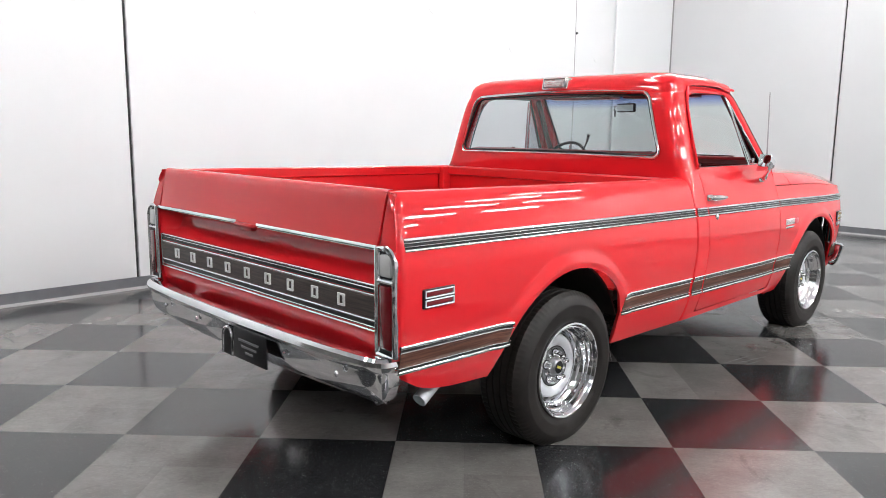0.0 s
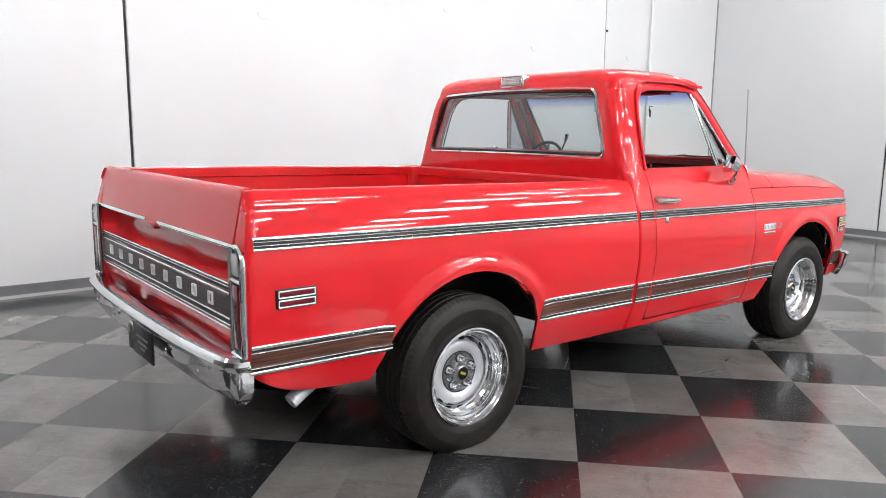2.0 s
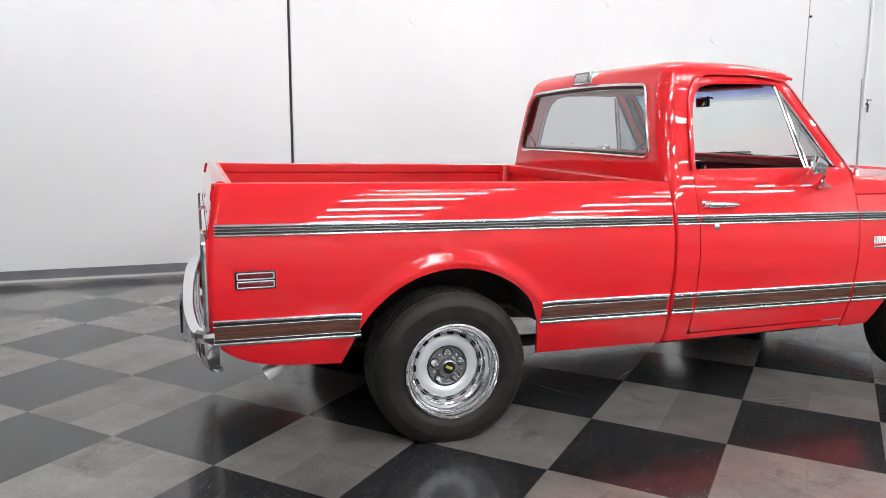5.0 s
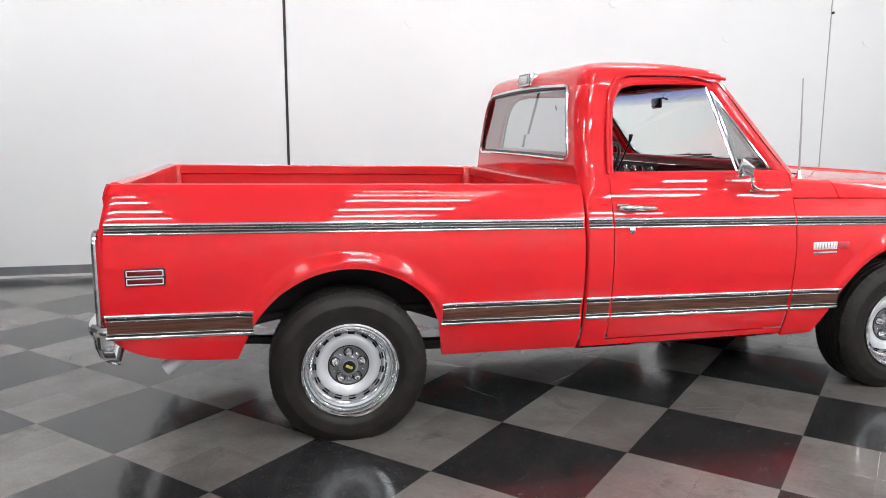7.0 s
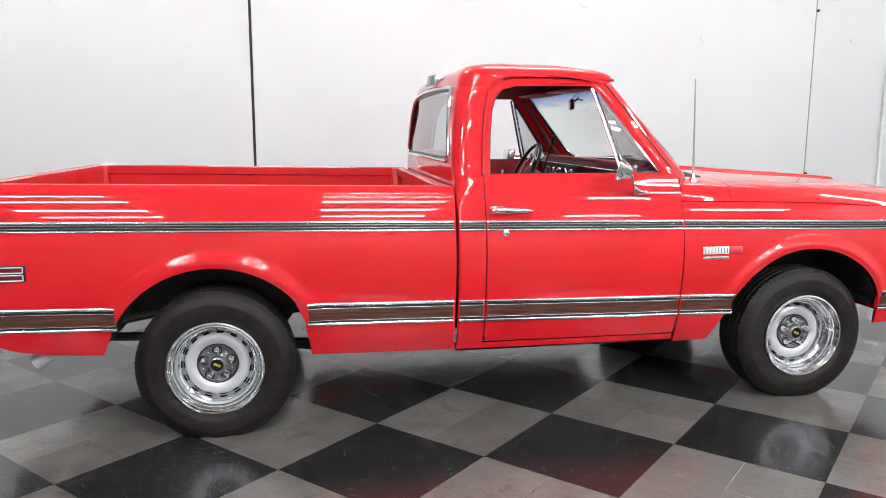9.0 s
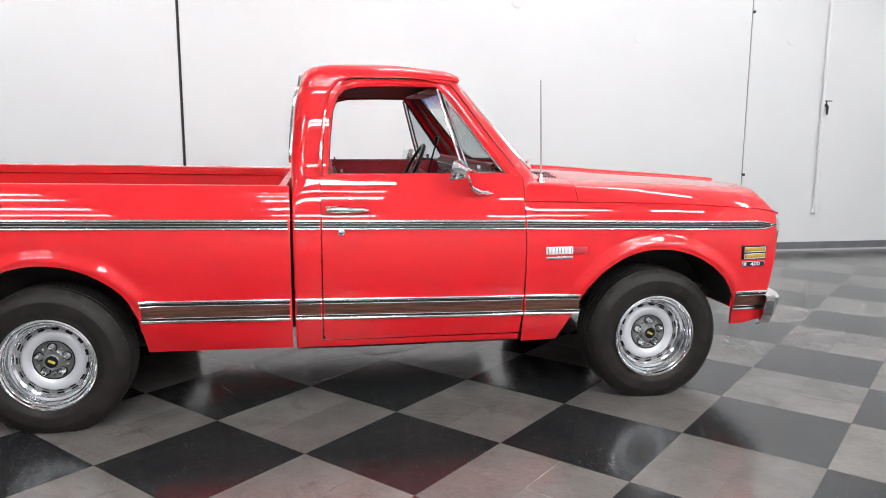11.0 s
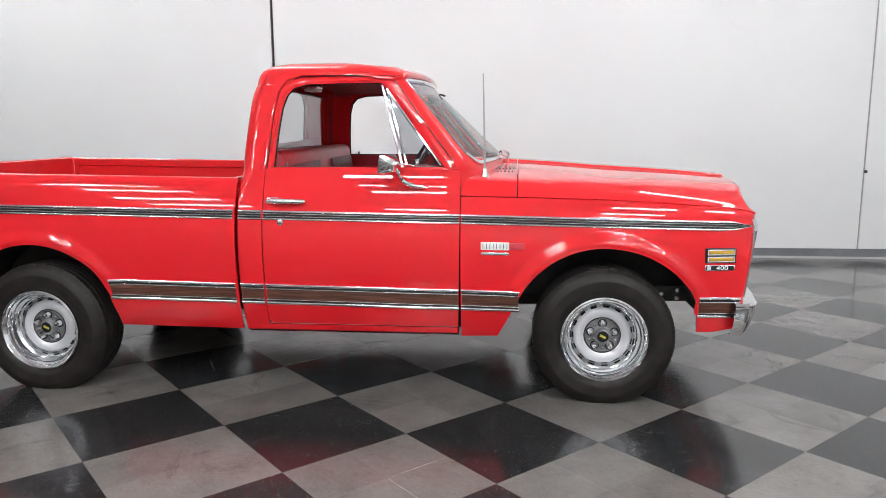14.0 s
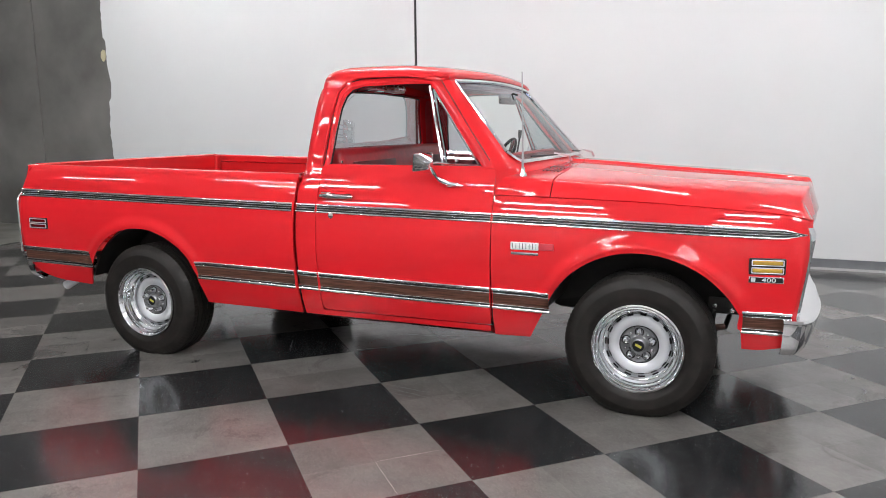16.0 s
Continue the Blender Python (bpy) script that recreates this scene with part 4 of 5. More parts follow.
# cargo lamp above the rear window
CL = pose(1.158, 0.0075, 1.649, 0, 10, 0)
cl = part("cargo_lamp", rounded(-0.034, 0.05, -0.0975, 0.0975, -0.037, 0.037, 0.012, 3, CL), CHROME, truck, "chrome cargo lamp above the rear window")
part("lens", rounded(-0.041, -0.024, -0.0725, 0.0725, -0.023, 0.023, 0.006, 2, CL), CLEAR_LENS, cl, "ribbed clear lens")
for k in range(4):
    part("lens_rib", Shape().tube([CL @ Vector((-0.0405, y, -0.017 + 0.0115 * k)) for y in (-0.066, 0.066)], 0.0022, 6), STAINLESS, cl)
part("lens_frame", Shape().tube([CL @ Vector((-0.039, y, z)) for y, z in ((-0.076, -0.026), (0.076, -0.026), (0.076, 0.026), (-0.076, 0.026), (-0.076, -0.026))], 0.004, 6), CAP, cl)

# ---- doors ----
FRONT_X = pchip([0.36, 0.5, 0.7, 1.0, 1.2], [2.200, 2.207, 2.211, 2.2135, 2.214])
SILL = 1.166


def on_side(s, x, z, off=0.0):
    return (x, s * (CABW(z - zoff(min(x, 2.2))) + off), z)


def lerp_loop(loop, n):
    out = []
    for a, b in zip(loop, loop[1:] + loop[:1]):
        for k in range(n):
            out.append((a[0] + (b[0] - a[0]) * k / n, a[1] + (b[1] - a[1]) * k / n))
    return out


OUTER = [(1.236, SILL), (1.249, 1.35), (1.262, 1.47), (1.284, 1.560), (1.325, 1.610), (1.40, 1.628), (1.60, 1.632), (1.858, 1.622), (1.94, 1.515), (2.06, 1.352), (2.205, SILL)]
INNER = [(1.266, SILL + 0.006), (1.279, 1.35), (1.294, 1.47), (1.316, 1.533), (1.352, 1.571), (1.42, 1.588), (1.60, 1.593), (1.803, 1.592), (1.880, 1.500), (1.990, 1.350), (2.134, SILL + 0.006)]
for s in (-1, 1):
    rows = []
    for k in range(25):
        t = k / 24
        rows.append([])
        for j in range(41):
            z = 0.381 + (SILL - 0.381) * j / 40
            xa = 1.232 + 0.022 * (1 - smooth01(0.372, 0.402, z))
            x = xa + (FRONT_X(z) - xa) * t
            rows[-1].append((x, s * side_y(x, z), z))
    door = part("door", Shape().grid(rows), PAINT, truck, "glossy red door with the window rolled down", outward=(0, s, 0), thick=0.03)
    a, b = lerp_loop(OUTER, 5), lerp_loop(INNER, 5)
    rows = [[on_side(s, x0 + (x1 - x0) * t, z0 + (z1 - z0) * t, -0.002 - 0.012 * smooth01(0.6, 1.0, t)) for (x0, z0), (x1, z1) in zip(a, b)] for t in (0, 0.08, 0.35, 0.6, 0.8, 1.0)]
    part("window_frame", Shape().grid(rows, close_u=True), PAINT, door, "red window frame", outward=(0, s, 0), thick=0.03)
    # The shade of the door gap is a thin black bar on the paint.
    gap = [on_side(s, x, z, -0.0015) for x, z in lerp_loop(OUTER, 5)[:50]]
    part("door_gap", Shape().tube(gap, 0.0028, 6), BLACK, door, "black line standing in for the shaded gap round the window frame")
    seal = [on_side(s, x, z, -0.026) for x, z in lerp_loop(INNER, 5)]
    part("window_seal", Shape().tube(seal + seal[:1], 0.005, 6), BLACK, door, "black window channel")
    # vent window
    vt, vb, vf = (1.806, 1.580), (1.924, SILL + 0.006), (2.118, SILL + 0.010)
    part("vent_divider", Shape().tube([on_side(s, vt[0] + (vb[0] - vt[0]) * k / 8, vt[1] + (vb[1] - vt[1]) * k / 8, -0.012) for k in range(9)], 0.007, 8, flat=0.7), CHROME, door, "chrome vent divider bar")
    vp = [on_side(s, p[0], p[1], -0.016) for p in ((vt[0] + 0.025, vt[1] - 0.02), (vf[0] - 0.005, vf[1] + 0.006), (vb[0] + 0.022, vb[1] + 0.008))]
    part("vent_frame", Shape().tube(vp + vp[:1], 0.0065, 6), CHROME, door, "chrome vent window frame")
    part("vent_glass", Shape().fan([on_side(s, p[0], p[1], d) for p, d in ((vt, -0.019), (vf, -0.036), (vb, -0.016))]), GLASS_REAR, door, "grey vent glass", smooth=False)
    part("vent_latch", rounded(1.985, 2.005, min(s * 0.865, s * 0.885), max(s * 0.865, s * 0.885), 1.185, 1.215, 0.005), CHROME, door)
    part("belt_molding", Shape().tube([on_side(s, 1.27 + (2.13 - 1.27) * k / 12, SILL + 0.004, -0.008) for k in range(13)], 0.006, 6), PAINT, door)
    # handle and lock
    y0 = side_y(1.34, 1.013)
    h = part("door_handle", Shape().tube([(1.275, s * (y0 + 0.012), 1.013), (1.285, s * (y0 + 0.026), 1.0135), (1.32, s * (y0 + 0.034), 1.014), (1.37, s * (y0 + 0.034), 1.0125), (1.42, s * (y0 + 0.030), 1.011), (1.442, s * (y0 + 0.020), 1.010), (1.447, s * (y0 - 0.004), 1.009)],
                                     [0.013, 0.0155, 0.0155, 0.013, 0.011, 0.010, 0.009], 12), CHROME, door, "chrome door handle")
    part("handle_base", rounded(1.248, 1.315, min(s * (y0 - 0.01), s * (y0 + 0.012)), max(s * (y0 - 0.01), s * (y0 + 0.012)), 0.994, 1.032, 0.01, 3), CHROME, door)
    part("push_button", Shape().revolve([(0.0, -0.030), (0.009, -0.029), (0.012, -0.022), (0.012, 0.0)], 16, pose(1.262, s * y0, 1.013, 0, 0, 0 if s < 0 else 180)), CHROME, door)
    # Shade under the handle, put in as a flat black patch.
    part("handle_shade", rounded(1.30, 1.43, min(s * (y0 - 0.01), s * (y0 + 0.002)), max(s * (y0 - 0.01), s * (y0 + 0.002)), 0.998, 1.022, 0.009, 2), BLACK, door, "black patch standing in for the shade behind the handle")
    part("lock_cylinder", Shape().revolve([(0.0, -0.009), (0.011, -0.009), (0.016, -0.005), (0.018, 0.006)], 16, pose(1.322, s * side_y(1.322, 0.908), 0.908, 0, 0, 0 if s < 0 else 180)), CHROME, door, "round chrome door lock")
    part("inner_panel", Shape().box(1.26, 2.18, min(s * 0.86, s * 0.875), max(s * 0.86, s * 0.875), 0.45, SILL + 0.002), VINYL, door, "red vinyl inner door panel", smooth=False)
    part("lock_knob", Shape().tube([(1.33, s * 0.868, SILL), (1.33, s * 0.868, SILL + 0.028)], [0.005, 0.008], 8), CHROME, door)
    moldings(s, [(1.104, 1.2245), (1.2325, 2.2125), (2.219, 3.617)], False)
    moldings(s, [(1.104, 1.2245), (1.2325, 2.2075), (2.219, 2.506), (3.371, 3.575)], True)
    # sill below the door
    rows = [[(x, s * y, z) for y, z in ((side_y(1.5, 0.375), 0.375), (side_y(1.5, 0.350) + 0.002, 0.346), (0.880, 0.321), (0.845, 0.315), (0.80, 0.34))] for x in np.linspace(1.11, 2.2, 6)]
    part("rocker_sill", Shape().grid(rows), PAINT, truck, "red rocker sill", outward=(0, s, -0.3))
    # Black boxes behind the skin, added to keep the hollow gaps dark.
    part("door_jamb", Shape().box(1.20, 2.24, min(s * 0.80, s * 0.85), max(s * 0.80, s * 0.85), 0.36, 0.5), UNDER, truck, smooth=False)
    for xa, xb, za, zb in ((1.20, 1.255, 0.50, 0.75), (2.185, 2.245, 0.36, 1.08), (1.05, 1.14, 0.43, 0.95)):
        part("hinge_post", Shape().box(xa, xb, min(s * 0.80, s * 0.868), max(s * 0.80, s * 0.868), za, zb), UNDER, truck, "black filler added to darken the panel gap", smooth=False)
    # windscreen pillar
    rows = []
    for k in range(-4, 11):
        t, d = max(k, 0) / 10, max(-k, 0) / 4
        za, zf = 1.150 + (1.612 - 1.150) * t - 0.085 * d, 1.172 + (1.618 - 1.172) * t - 0.06 * d
        xa = 2.215 + (1.868 - 2.215) * t + 0.003 * d
        A = Vector((xa, s * (CABW(za - zoff(min(xa, 2.2))) - 0.012 * d), za))
        Fp = Vector((2.284 + (1.912 - 2.284) * t + 0.03 * d, s * (0.802 + (0.708 - 0.802) * t), zf))
        g = 1 - d
        M = (A + Fp) / 2 + Vector((0.007, s * 0.008, 0.002)) * g
        M1, M2 = A * 0.7 + Fp * 0.3 + Vector((0.004, s * 0.006, 0.001)) * g, A * 0.3 + Fp * 0.7 + Vector((0.007, s * 0.006, 0.002)) * g
        rows.append([A, M1, M, M2, Fp, Fp + Vector((-0.028, -s * 0.012, -0.014)), A + Vector((-0.004, -s * 0.034, 0.0))])
    part("windscreen_pillar", Shape().grid(rows, close_u=True), PAINT, truck, "red windscreen pillar", sharp=35)
    # drip rail
    dr = [(1.226, 1.17), (1.239, 1.33), (1.252, 1.45), (1.275, 1.56), (1.318, 1.616), (1.39, 1.636), (1.55, 1.640), (1.72, 1.639), (1.84, 1.630), (1.915, 1.622)]
    part("drip_rail", Shape().tube([on_side(s, x, z, 0.008) for x, z in dr], 0.008, 8), PAINT, truck, "red drip rail above the door")

# mirrors on both doors
for s in (-1, 1):
    y0 = side_y(2.0, 1.08)

    def ys(a, b):
        return min(s * a, s * b), max(s * a, s * b)

    mr = part("door_mirror", rounded(1.965, 2.035, *ys(y0 - 0.01, y0 + 0.012), 1.07, 1.095, 0.008), CHROME, truck, "chrome door mirror on a bent arm")
    part("foot", Shape().tube([(2.055, s * (y0 + 0.002), 1.078), (2.02, s * (y0 + 0.012), 1.082), (1.975, s * (y0 + 0.026), 1.092), (1.945, s * (y0 + 0.045), 1.108), (1.935, s * (y0 + 0.055), 1.122)], [0.006, 0.012, 0.017, 0.015, 0.008], 12, flat=0.8), CHROME, mr)
    part("arm", Shape().tube([(1.938, s * (y0 + 0.05), 1.115), (1.925, s * (y0 + 0.075), 1.145), (1.912, s * 1.02, 1.175)], 0.008, 8), CHROME, mr)
    part("arm", Shape().tube([(1.975, s * 0.93, 1.185), (1.935, s * 0.985, 1.195), (1.915, s * 1.01, 1.19)], 0.006, 8), CHROME, mr)
    hd = bmesh.new()
    q = [(1.850, s * 1.085, 1.234), (1.850, s * 0.965, 1.242), (1.850, s * 0.968, 1.128), (1.850, s * 1.08, 1.138), (1.915, s * 1.05, 1.205), (1.915, s * 1.0, 1.208), (1.915, s * 1.0, 1.160), (1.915, s * 1.045, 1.163)]
    vs = [hd.verts.new(p) for p in q]
    for f in ((0, 1, 2, 3), (7, 6, 5, 4), (0, 4, 5, 1), (1, 5, 6, 2), (2, 6, 7, 3), (3, 7, 4, 0)):
        hd.faces.new([vs[i] for i in f])
    hd.transform(pose(1.895, s * 1.025, 1.185) @ pose(0, 0, 0, 0, 12, s * 32) @ pose(-1.895, -s * 1.025, -1.185))
    bmesh.ops.bevel(hd, geom=hd.edges[:], offset=0.008, segments=2, profile=0.5, affect="EDGES")
    part("mirror_head", hd, CHROME, mr, "chrome wedge-shaped mirror head")

# ---- glass in front ----


def screen(u, v):
    """u across, v up; the lower corners are rounded."""
    b = 1 - u * u
    x0, x1 = 2.268 + 0.130 * b, 1.908 + 0.050 * b
    z0, z1 = 1.182 + 0.016 * b, 1.604 + 0.014 * b
    lift = 0.13 * max(0.0, (abs(u) - 0.90) / 0.10) ** 2
    v = lift + (1 - lift) * v
    return (x0 + (x1 - x0) * v, u * (0.782 + (0.694 - 0.782) * v), z0 + (z1 - z0) * v)


SCREEN_U = [-1, -0.985, -0.97, -0.95, -0.93, -0.9] + list(np.linspace(-0.85, 0.85, 23)) + [0.9, 0.93, 0.95, 0.97, 0.985, 1]
fillet = []
for u in SCREEN_U:
    x, y, z = screen(u, 0.0)
    fillet.append([(x - 0.02, y, z + 0.004), (x + 0.002, y * 1.008, z - 0.004), (x + 0.012, y * 1.015, z - 0.016), (x + 0.026, y * 1.03, z - 0.04), (x + 0.04, y * 1.04, z - 0.075)])
part("cowl_fillet", Shape().grid(fillet), PAINT, truck, outward=(1, 0, 0.5))
ws = part("windscreen", Shape().grid([[screen(u, v) for u in SCREEN_U] for v in np.linspace(0, 0.80, 8)]), GLASS, truck, "tinted curved windscreen with a blue shade band", outward=(1, 0, 0.5))
part("shade_band", Shape().grid([[screen(u, v) for u in SCREEN_U] for v in np.linspace(0.80, 1.0, 4)]), BLUE_BAND, ws, "blue tinted shade band", outward=(1, 0, 0.5))
rim = [screen(u, 0.0) for u in SCREEN_U] + [screen(1, v) for v in np.linspace(0.1, 0.9, 8)] + [screen(u, 1.0) for u in np.linspace(1, -1, 21)] + [screen(-1, v) for v in np.linspace(0.9, 0.1, 8)]
part("windscreen_trim", Shape().tube([(x + 0.004, y * 1.008, z + 0.004) for x, y, z in rim + rim[:1]], 0.0125, 8), CHROME, ws, "bright windscreen surround")
part("windscreen_seal", Shape().tube([(x - 0.008, y * 0.986, z + 0.002) for x, y, z in rim + rim[:1]], 0.006, 6), BLACK, ws)
for y0_ in (-0.18, 0.50):
    base = (2.43, y0_, 1.178)
    us = np.linspace(y0_ / 0.8 - 0.06, y0_ / 0.8 - 0.56, 6)
    blade = [tuple(c + o for c, o in zip(screen(u, 0.015 + 0.006 * k), (0.012, 0, 0.006))) for k, u in enumerate(us)]
    wp = part("wiper", Shape().tube([base, (2.43, y0_ - 0.06, 1.205), tuple(c + o for c, o in zip(blade[2], (0.012, 0, 0.012)))], [0.009, 0.007, 0.004], 6), SATIN, truck, "wiper arm with a dark blade")
    part("blade", Shape().tube(blade, 0.005, 6), BLACK, wp)

# ---- cowl, hood, fenders ----
LINE_Z = pchip([2.2, 2.5, 2.957, 3.3, 3.52, 3.60, 3.645], [1.040, 1.034, 1.021, 1.0, 0.982, 0.965, 0.945])
CREASE_Y = pchip([2.2, 2.5, 3.0, 3.3, 3.6], [0.875, 0.851, 0.790, 0.745, 0.675])
CREASE_Z = pchip([2.2, 2.5, 3.0, 3.3, 3.6], [1.126, 1.110, 1.090, 1.075, 1.053])
RIDGE_Z = pchip([2.2, 2.5, 2.7, 2.9, 3.27, 3.65], [1.193, 1.180, 1.168, 1.152, 1.126, 1.090])


def top_half(x, n=64):
    """(y, z) from the flank line over the crease to the middle ridge."""
    zl, yc, zc, zr = LINE_Z(x), CREASE_Y(x), CREASE_Z(x), RIDGE_Z(x)
    w = side_y(max(x, 2.23), zl) if x > 2.23 else SIDE(zl - zoff(x)) - TAPER(x)
    h = zc - zl
    t = [0, 1, 2, 3, 4, 5, 6, 7, 8, 9]
    flat = zr - 0.014
    fy = pchip(t, [w, w - 0.25 * (w - yc), w - 0.60 * (w - yc), w - 0.86 * (w - yc), yc - 0.02, yc - 0.07, 0.40, 0.125, 0.095, 0.0])
    fz = pchip(t, [zl, zl + 0.36 * h, zl + 0.74 * h, zl + 0.95 * h, zc + 0.006, zc + 0.014, zc + 0.02 + (flat - zc - 0.02) * 0.62, flat, zr - 0.002, zr])
    return [(fy(9 * k / n), fz(9 * k / n)) for k in range(n + 1)]


def top_section(x, front=False):
    out = []
    for y, z in top_half(x):
        bow = 0.080 * max(1 - (y / 0.74) ** 2, 0.0) * smooth01(3.0, 3.6, x) if front else 0.0
        out.append((x + bow, y, z))
    return [(x_, -y, z) for x_, y, z in out] + [(x_, y, z) for x_, y, z in reversed(out[:-1])]


part("cowl", Shape().grid([top_section(x) for x in np.linspace(2.2175, 2.490, 10)]), PAINT, truck, "red cowl with air louvres below the windscreen", outward=(0, 0, 1), thick=0.012)
hood_rows = [top_section(x, True) for x in list(np.linspace(2.495, 3.5, 28)) + list(np.linspace(3.52, 3.585, 6))]
last = hood_rows[-1]
for dx, f in ((0.008, 0.04), (0.014, 0.15), (0.027, 0.45), (0.042, 0.80), (0.050, 1.0)):
    hood_rows.append([(x + dx, y * (1 - 0.012 * f), z - (z - min(0.958, z - 0.004)) * f) for x, y, z in last])
part("hood", Shape().grid(hood_rows), PAINT, truck, "long red hood with creased edges and a centre ridge", outward=(0, 0, 1), thick=0.012, sharp=60)
for s in (-1, 1):
    for yc in (0.475, 0.60):
        for k in range(5):
            x = 2.388 + 0.019 * k + 0.05 * (0.6 - yc)
            loop = []
            for q in (-0.05, -0.017, 0.017, 0.05):
                z = min(top_half(x, 160), key=lambda p: abs(p[0] - yc - q))[1]
                loop.append((x, s * (yc + q), z + 0.001))
            # solid black bars drawn for the dark inside each slot
            part("cowl_louvre", Shape().tube(loop, 0.0045, 6, flat=0.6), BLACK, truck, "black bar standing in for a shaded air louvre slot")

FEN_XS = (list(np.linspace(2.2175, 2.392, 8)) + [2.398, 2.402] + list(np.linspace(2.41, 2.486, 8)) + list(np.linspace(2.488, 3.354, 62)) + [3.3615, 3.3635] + list(np.linspace(3.376, 3.61, 12)) + [3.62, 3.628, 3.633, 3.637])


def fender_bottom(x):
    if x <= 2.40:
        return 0.326 + 0.004 * (x - 2.226) / 0.17
    cx, cz, r = ARCHES[1]
    if x < 2.488:
        return 0.330 + (cz + math.sqrt(r * r - (2.488 - cx) ** 2) - 0.330) * (x - 2.40) / 0.088
    if x <= 3.362:
        return cz + math.sqrt(max(r * r - ((x - cx) / (NOSE_ARCH if x > cx else 1)) ** 2, 0.0))
    return 0.366 + 0.02 * smooth01(3.44, 3.64, x)


def fender_shift(xn, z):
    return (-0.052 * (1 - smooth01(0.38, 0.95, z))) * smooth01(3.37, 3.637, xn) + 0.014 * (1 - smooth01(0.37, 0.52, z)) * smooth01(3.361, 3.363, xn) * (1 - smooth01(3.37, 3.52, xn))


for s in (-1, 1):
    f = skin(s, FEN_XS, fender_bottom, lambda x: LINE_Z(x) - 0.005, fender_shift, 40, lambda x, z: 0.02 * smooth01(3.61, 3.639, x) ** 2, lambda x: 0.402 if x < 2.9 else 0.5235)
    part("fender", f, PAINT, truck, "red front fender with a flared wheel arch", outward=(0, s, 0), thick=0.012)
    arc = [(FRONT_AXLE + (0.50 if a < math.pi / 2 else 0.47) * math.cos(a), 0.35 + 0.47 * math.sin(a)) for a in np.linspace(0.30, math.pi - 0.30, 30)]
    part("wheel_housing", Shape().grid([[(x, s * y, z) for y in (0.55, 0.885)] for x, z in arc]), UNDER, truck, thick=0.01, outward=(0, 0, 1))
    part("inner_apron", Shape().box(2.30, 3.45, min(s * 0.52, s * 0.54), max(s * 0.52, s * 0.54), 0.48, 0.98), UNDER, truck, smooth=False)
    # front marker and badges
    yy = side_y(3.462, 0.765)
    za, zb = 0.729, 0.786
    base = pose(3.462, s * yy, 0, 0, 0, -s * 8.0)
    mk = part("side_marker", rounded(-0.075, 0.075, min(s * 0.008, -s * 0.016), max(s * 0.008, -s * 0.016), za - 0.008, zb + 0.008, 0.006, 2, base), BLACK, truck, "front side marker lamp with two amber bars")
    for c0, c1 in ((za + 0.002, za + 0.021), (zb - 0.021, zb - 0.002)):
        part("lens", rounded(-0.061, 0.061, min(0, s * 0.014), max(0, s * 0.014), c0, c1, 0.006, 2, base), AMBER, mk, "amber lens")
        loop = [(-0.064, c0 - 0.002), (0.064, c0 - 0.002), (0.064, c1 + 0.002), (-0.064, c1 + 0.002)]
        for (xa, zza), (xb, zzb) in zip(loop, loop[1:] + loop[:1]):
            part("bezel", Shape().tube([base @ Vector((xa, s * 0.010, zza)), base @ Vector((xb, s * 0.010, zzb))], 0.0022, 6), SATIN, mk)
    nb = part("engine_badge", rounded(-0.075, 0.07, min(-s * 0.006, s * 0.006), max(-s * 0.006, s * 0.006), 0.684, 0.713, 0.003, 2, base), CHROME, truck, "chrome engine size badge")
    part("badge_field", rounded(-0.071, 0.066, min(0, s * 0.0068), max(0, s * 0.0068), 0.6865, 0.7105, 0.002, 1, base), BLACK, nb, "black badge field")
    part("badge_mark", rounded(-0.066, -0.046, min(0, s * 0.008), max(0, s * 0.008), 0.6885, 0.7085, 0.002, 1, base), SATIN, nb)
    lettering("number", "400", 0.027, EMBLEM, nb, base @ pose(0.008, s * 0.0072, 0.6895, 90, 0, 0 if s < 0 else 180) @ Matrix.Diagonal((1.45, 1, 1, 1)))
    yb = side_y(2.42, 0.80)
    bd = part("fender_badge", rounded(2.316, 2.455, min(s * (yb - 0.004), s * (yb + 0.007)), max(s * (yb - 0.004), s * (yb + 0.007)), 0.780, 0.818, 0.004), EMBLEM, truck, "chrome script badge with a small red block")
    part("red_block", rounded(2.458, 2.528, min(s * (yb - 0.006), s * (yb + 0.006)), max(s * (yb - 0.006), s * (yb + 0.006)), 0.783, 0.815, 0.004), mat("badge_red", (0.55, 0.05, 0.07), 0.3), bd, "red badge block")
    part("badge_underline", rounded(2.318, 2.455, min(s * (yb - 0.004), s * (yb + 0.006)), max(s * (yb - 0.004), s * (yb + 0.006)), 0.755, 0.770, 0.003), CHROME, bd)
    for k in range(8):
        xk = 2.328 + k * 0.0165
        part("badge_mark", rounded(xk - 0.0014, xk + 0.0014, min(s * yb, s * (yb + 0.0078)), max(s * yb, s * (yb + 0.0078)), 0.786, 0.812, 0.0005, 1), BLACK, bd)
    # grille surround end
    rows = []
    for k in range(13):
        z = 0.535 + (0.925 - 0.535) * k / 12
        x = 3.586 + 0.045 * (z - 0.545) / 0.37 - 0.02 * smooth01(0.87, 0.93, z) ** 2
        rows.append([(x - 0.03, s * 0.872, z), (x + 0.002, s * 0.874, z), (x + 0.010, s * 0.872, z), (x + 0.018, s * 0.866, z), (x + 0.024, s * 0.856, z), (x + 0.026, s * 0.842, z), (x + 0.022, s * 0.826, z), (x + 0.01, s * 0.81, z), (x - 0.03, s * 0.80, z)])
    part("grille_surround", Shape().grid(rows).fan(rows[0]).fan(rows[-1]), CHROME, truck, "bright grille surround")
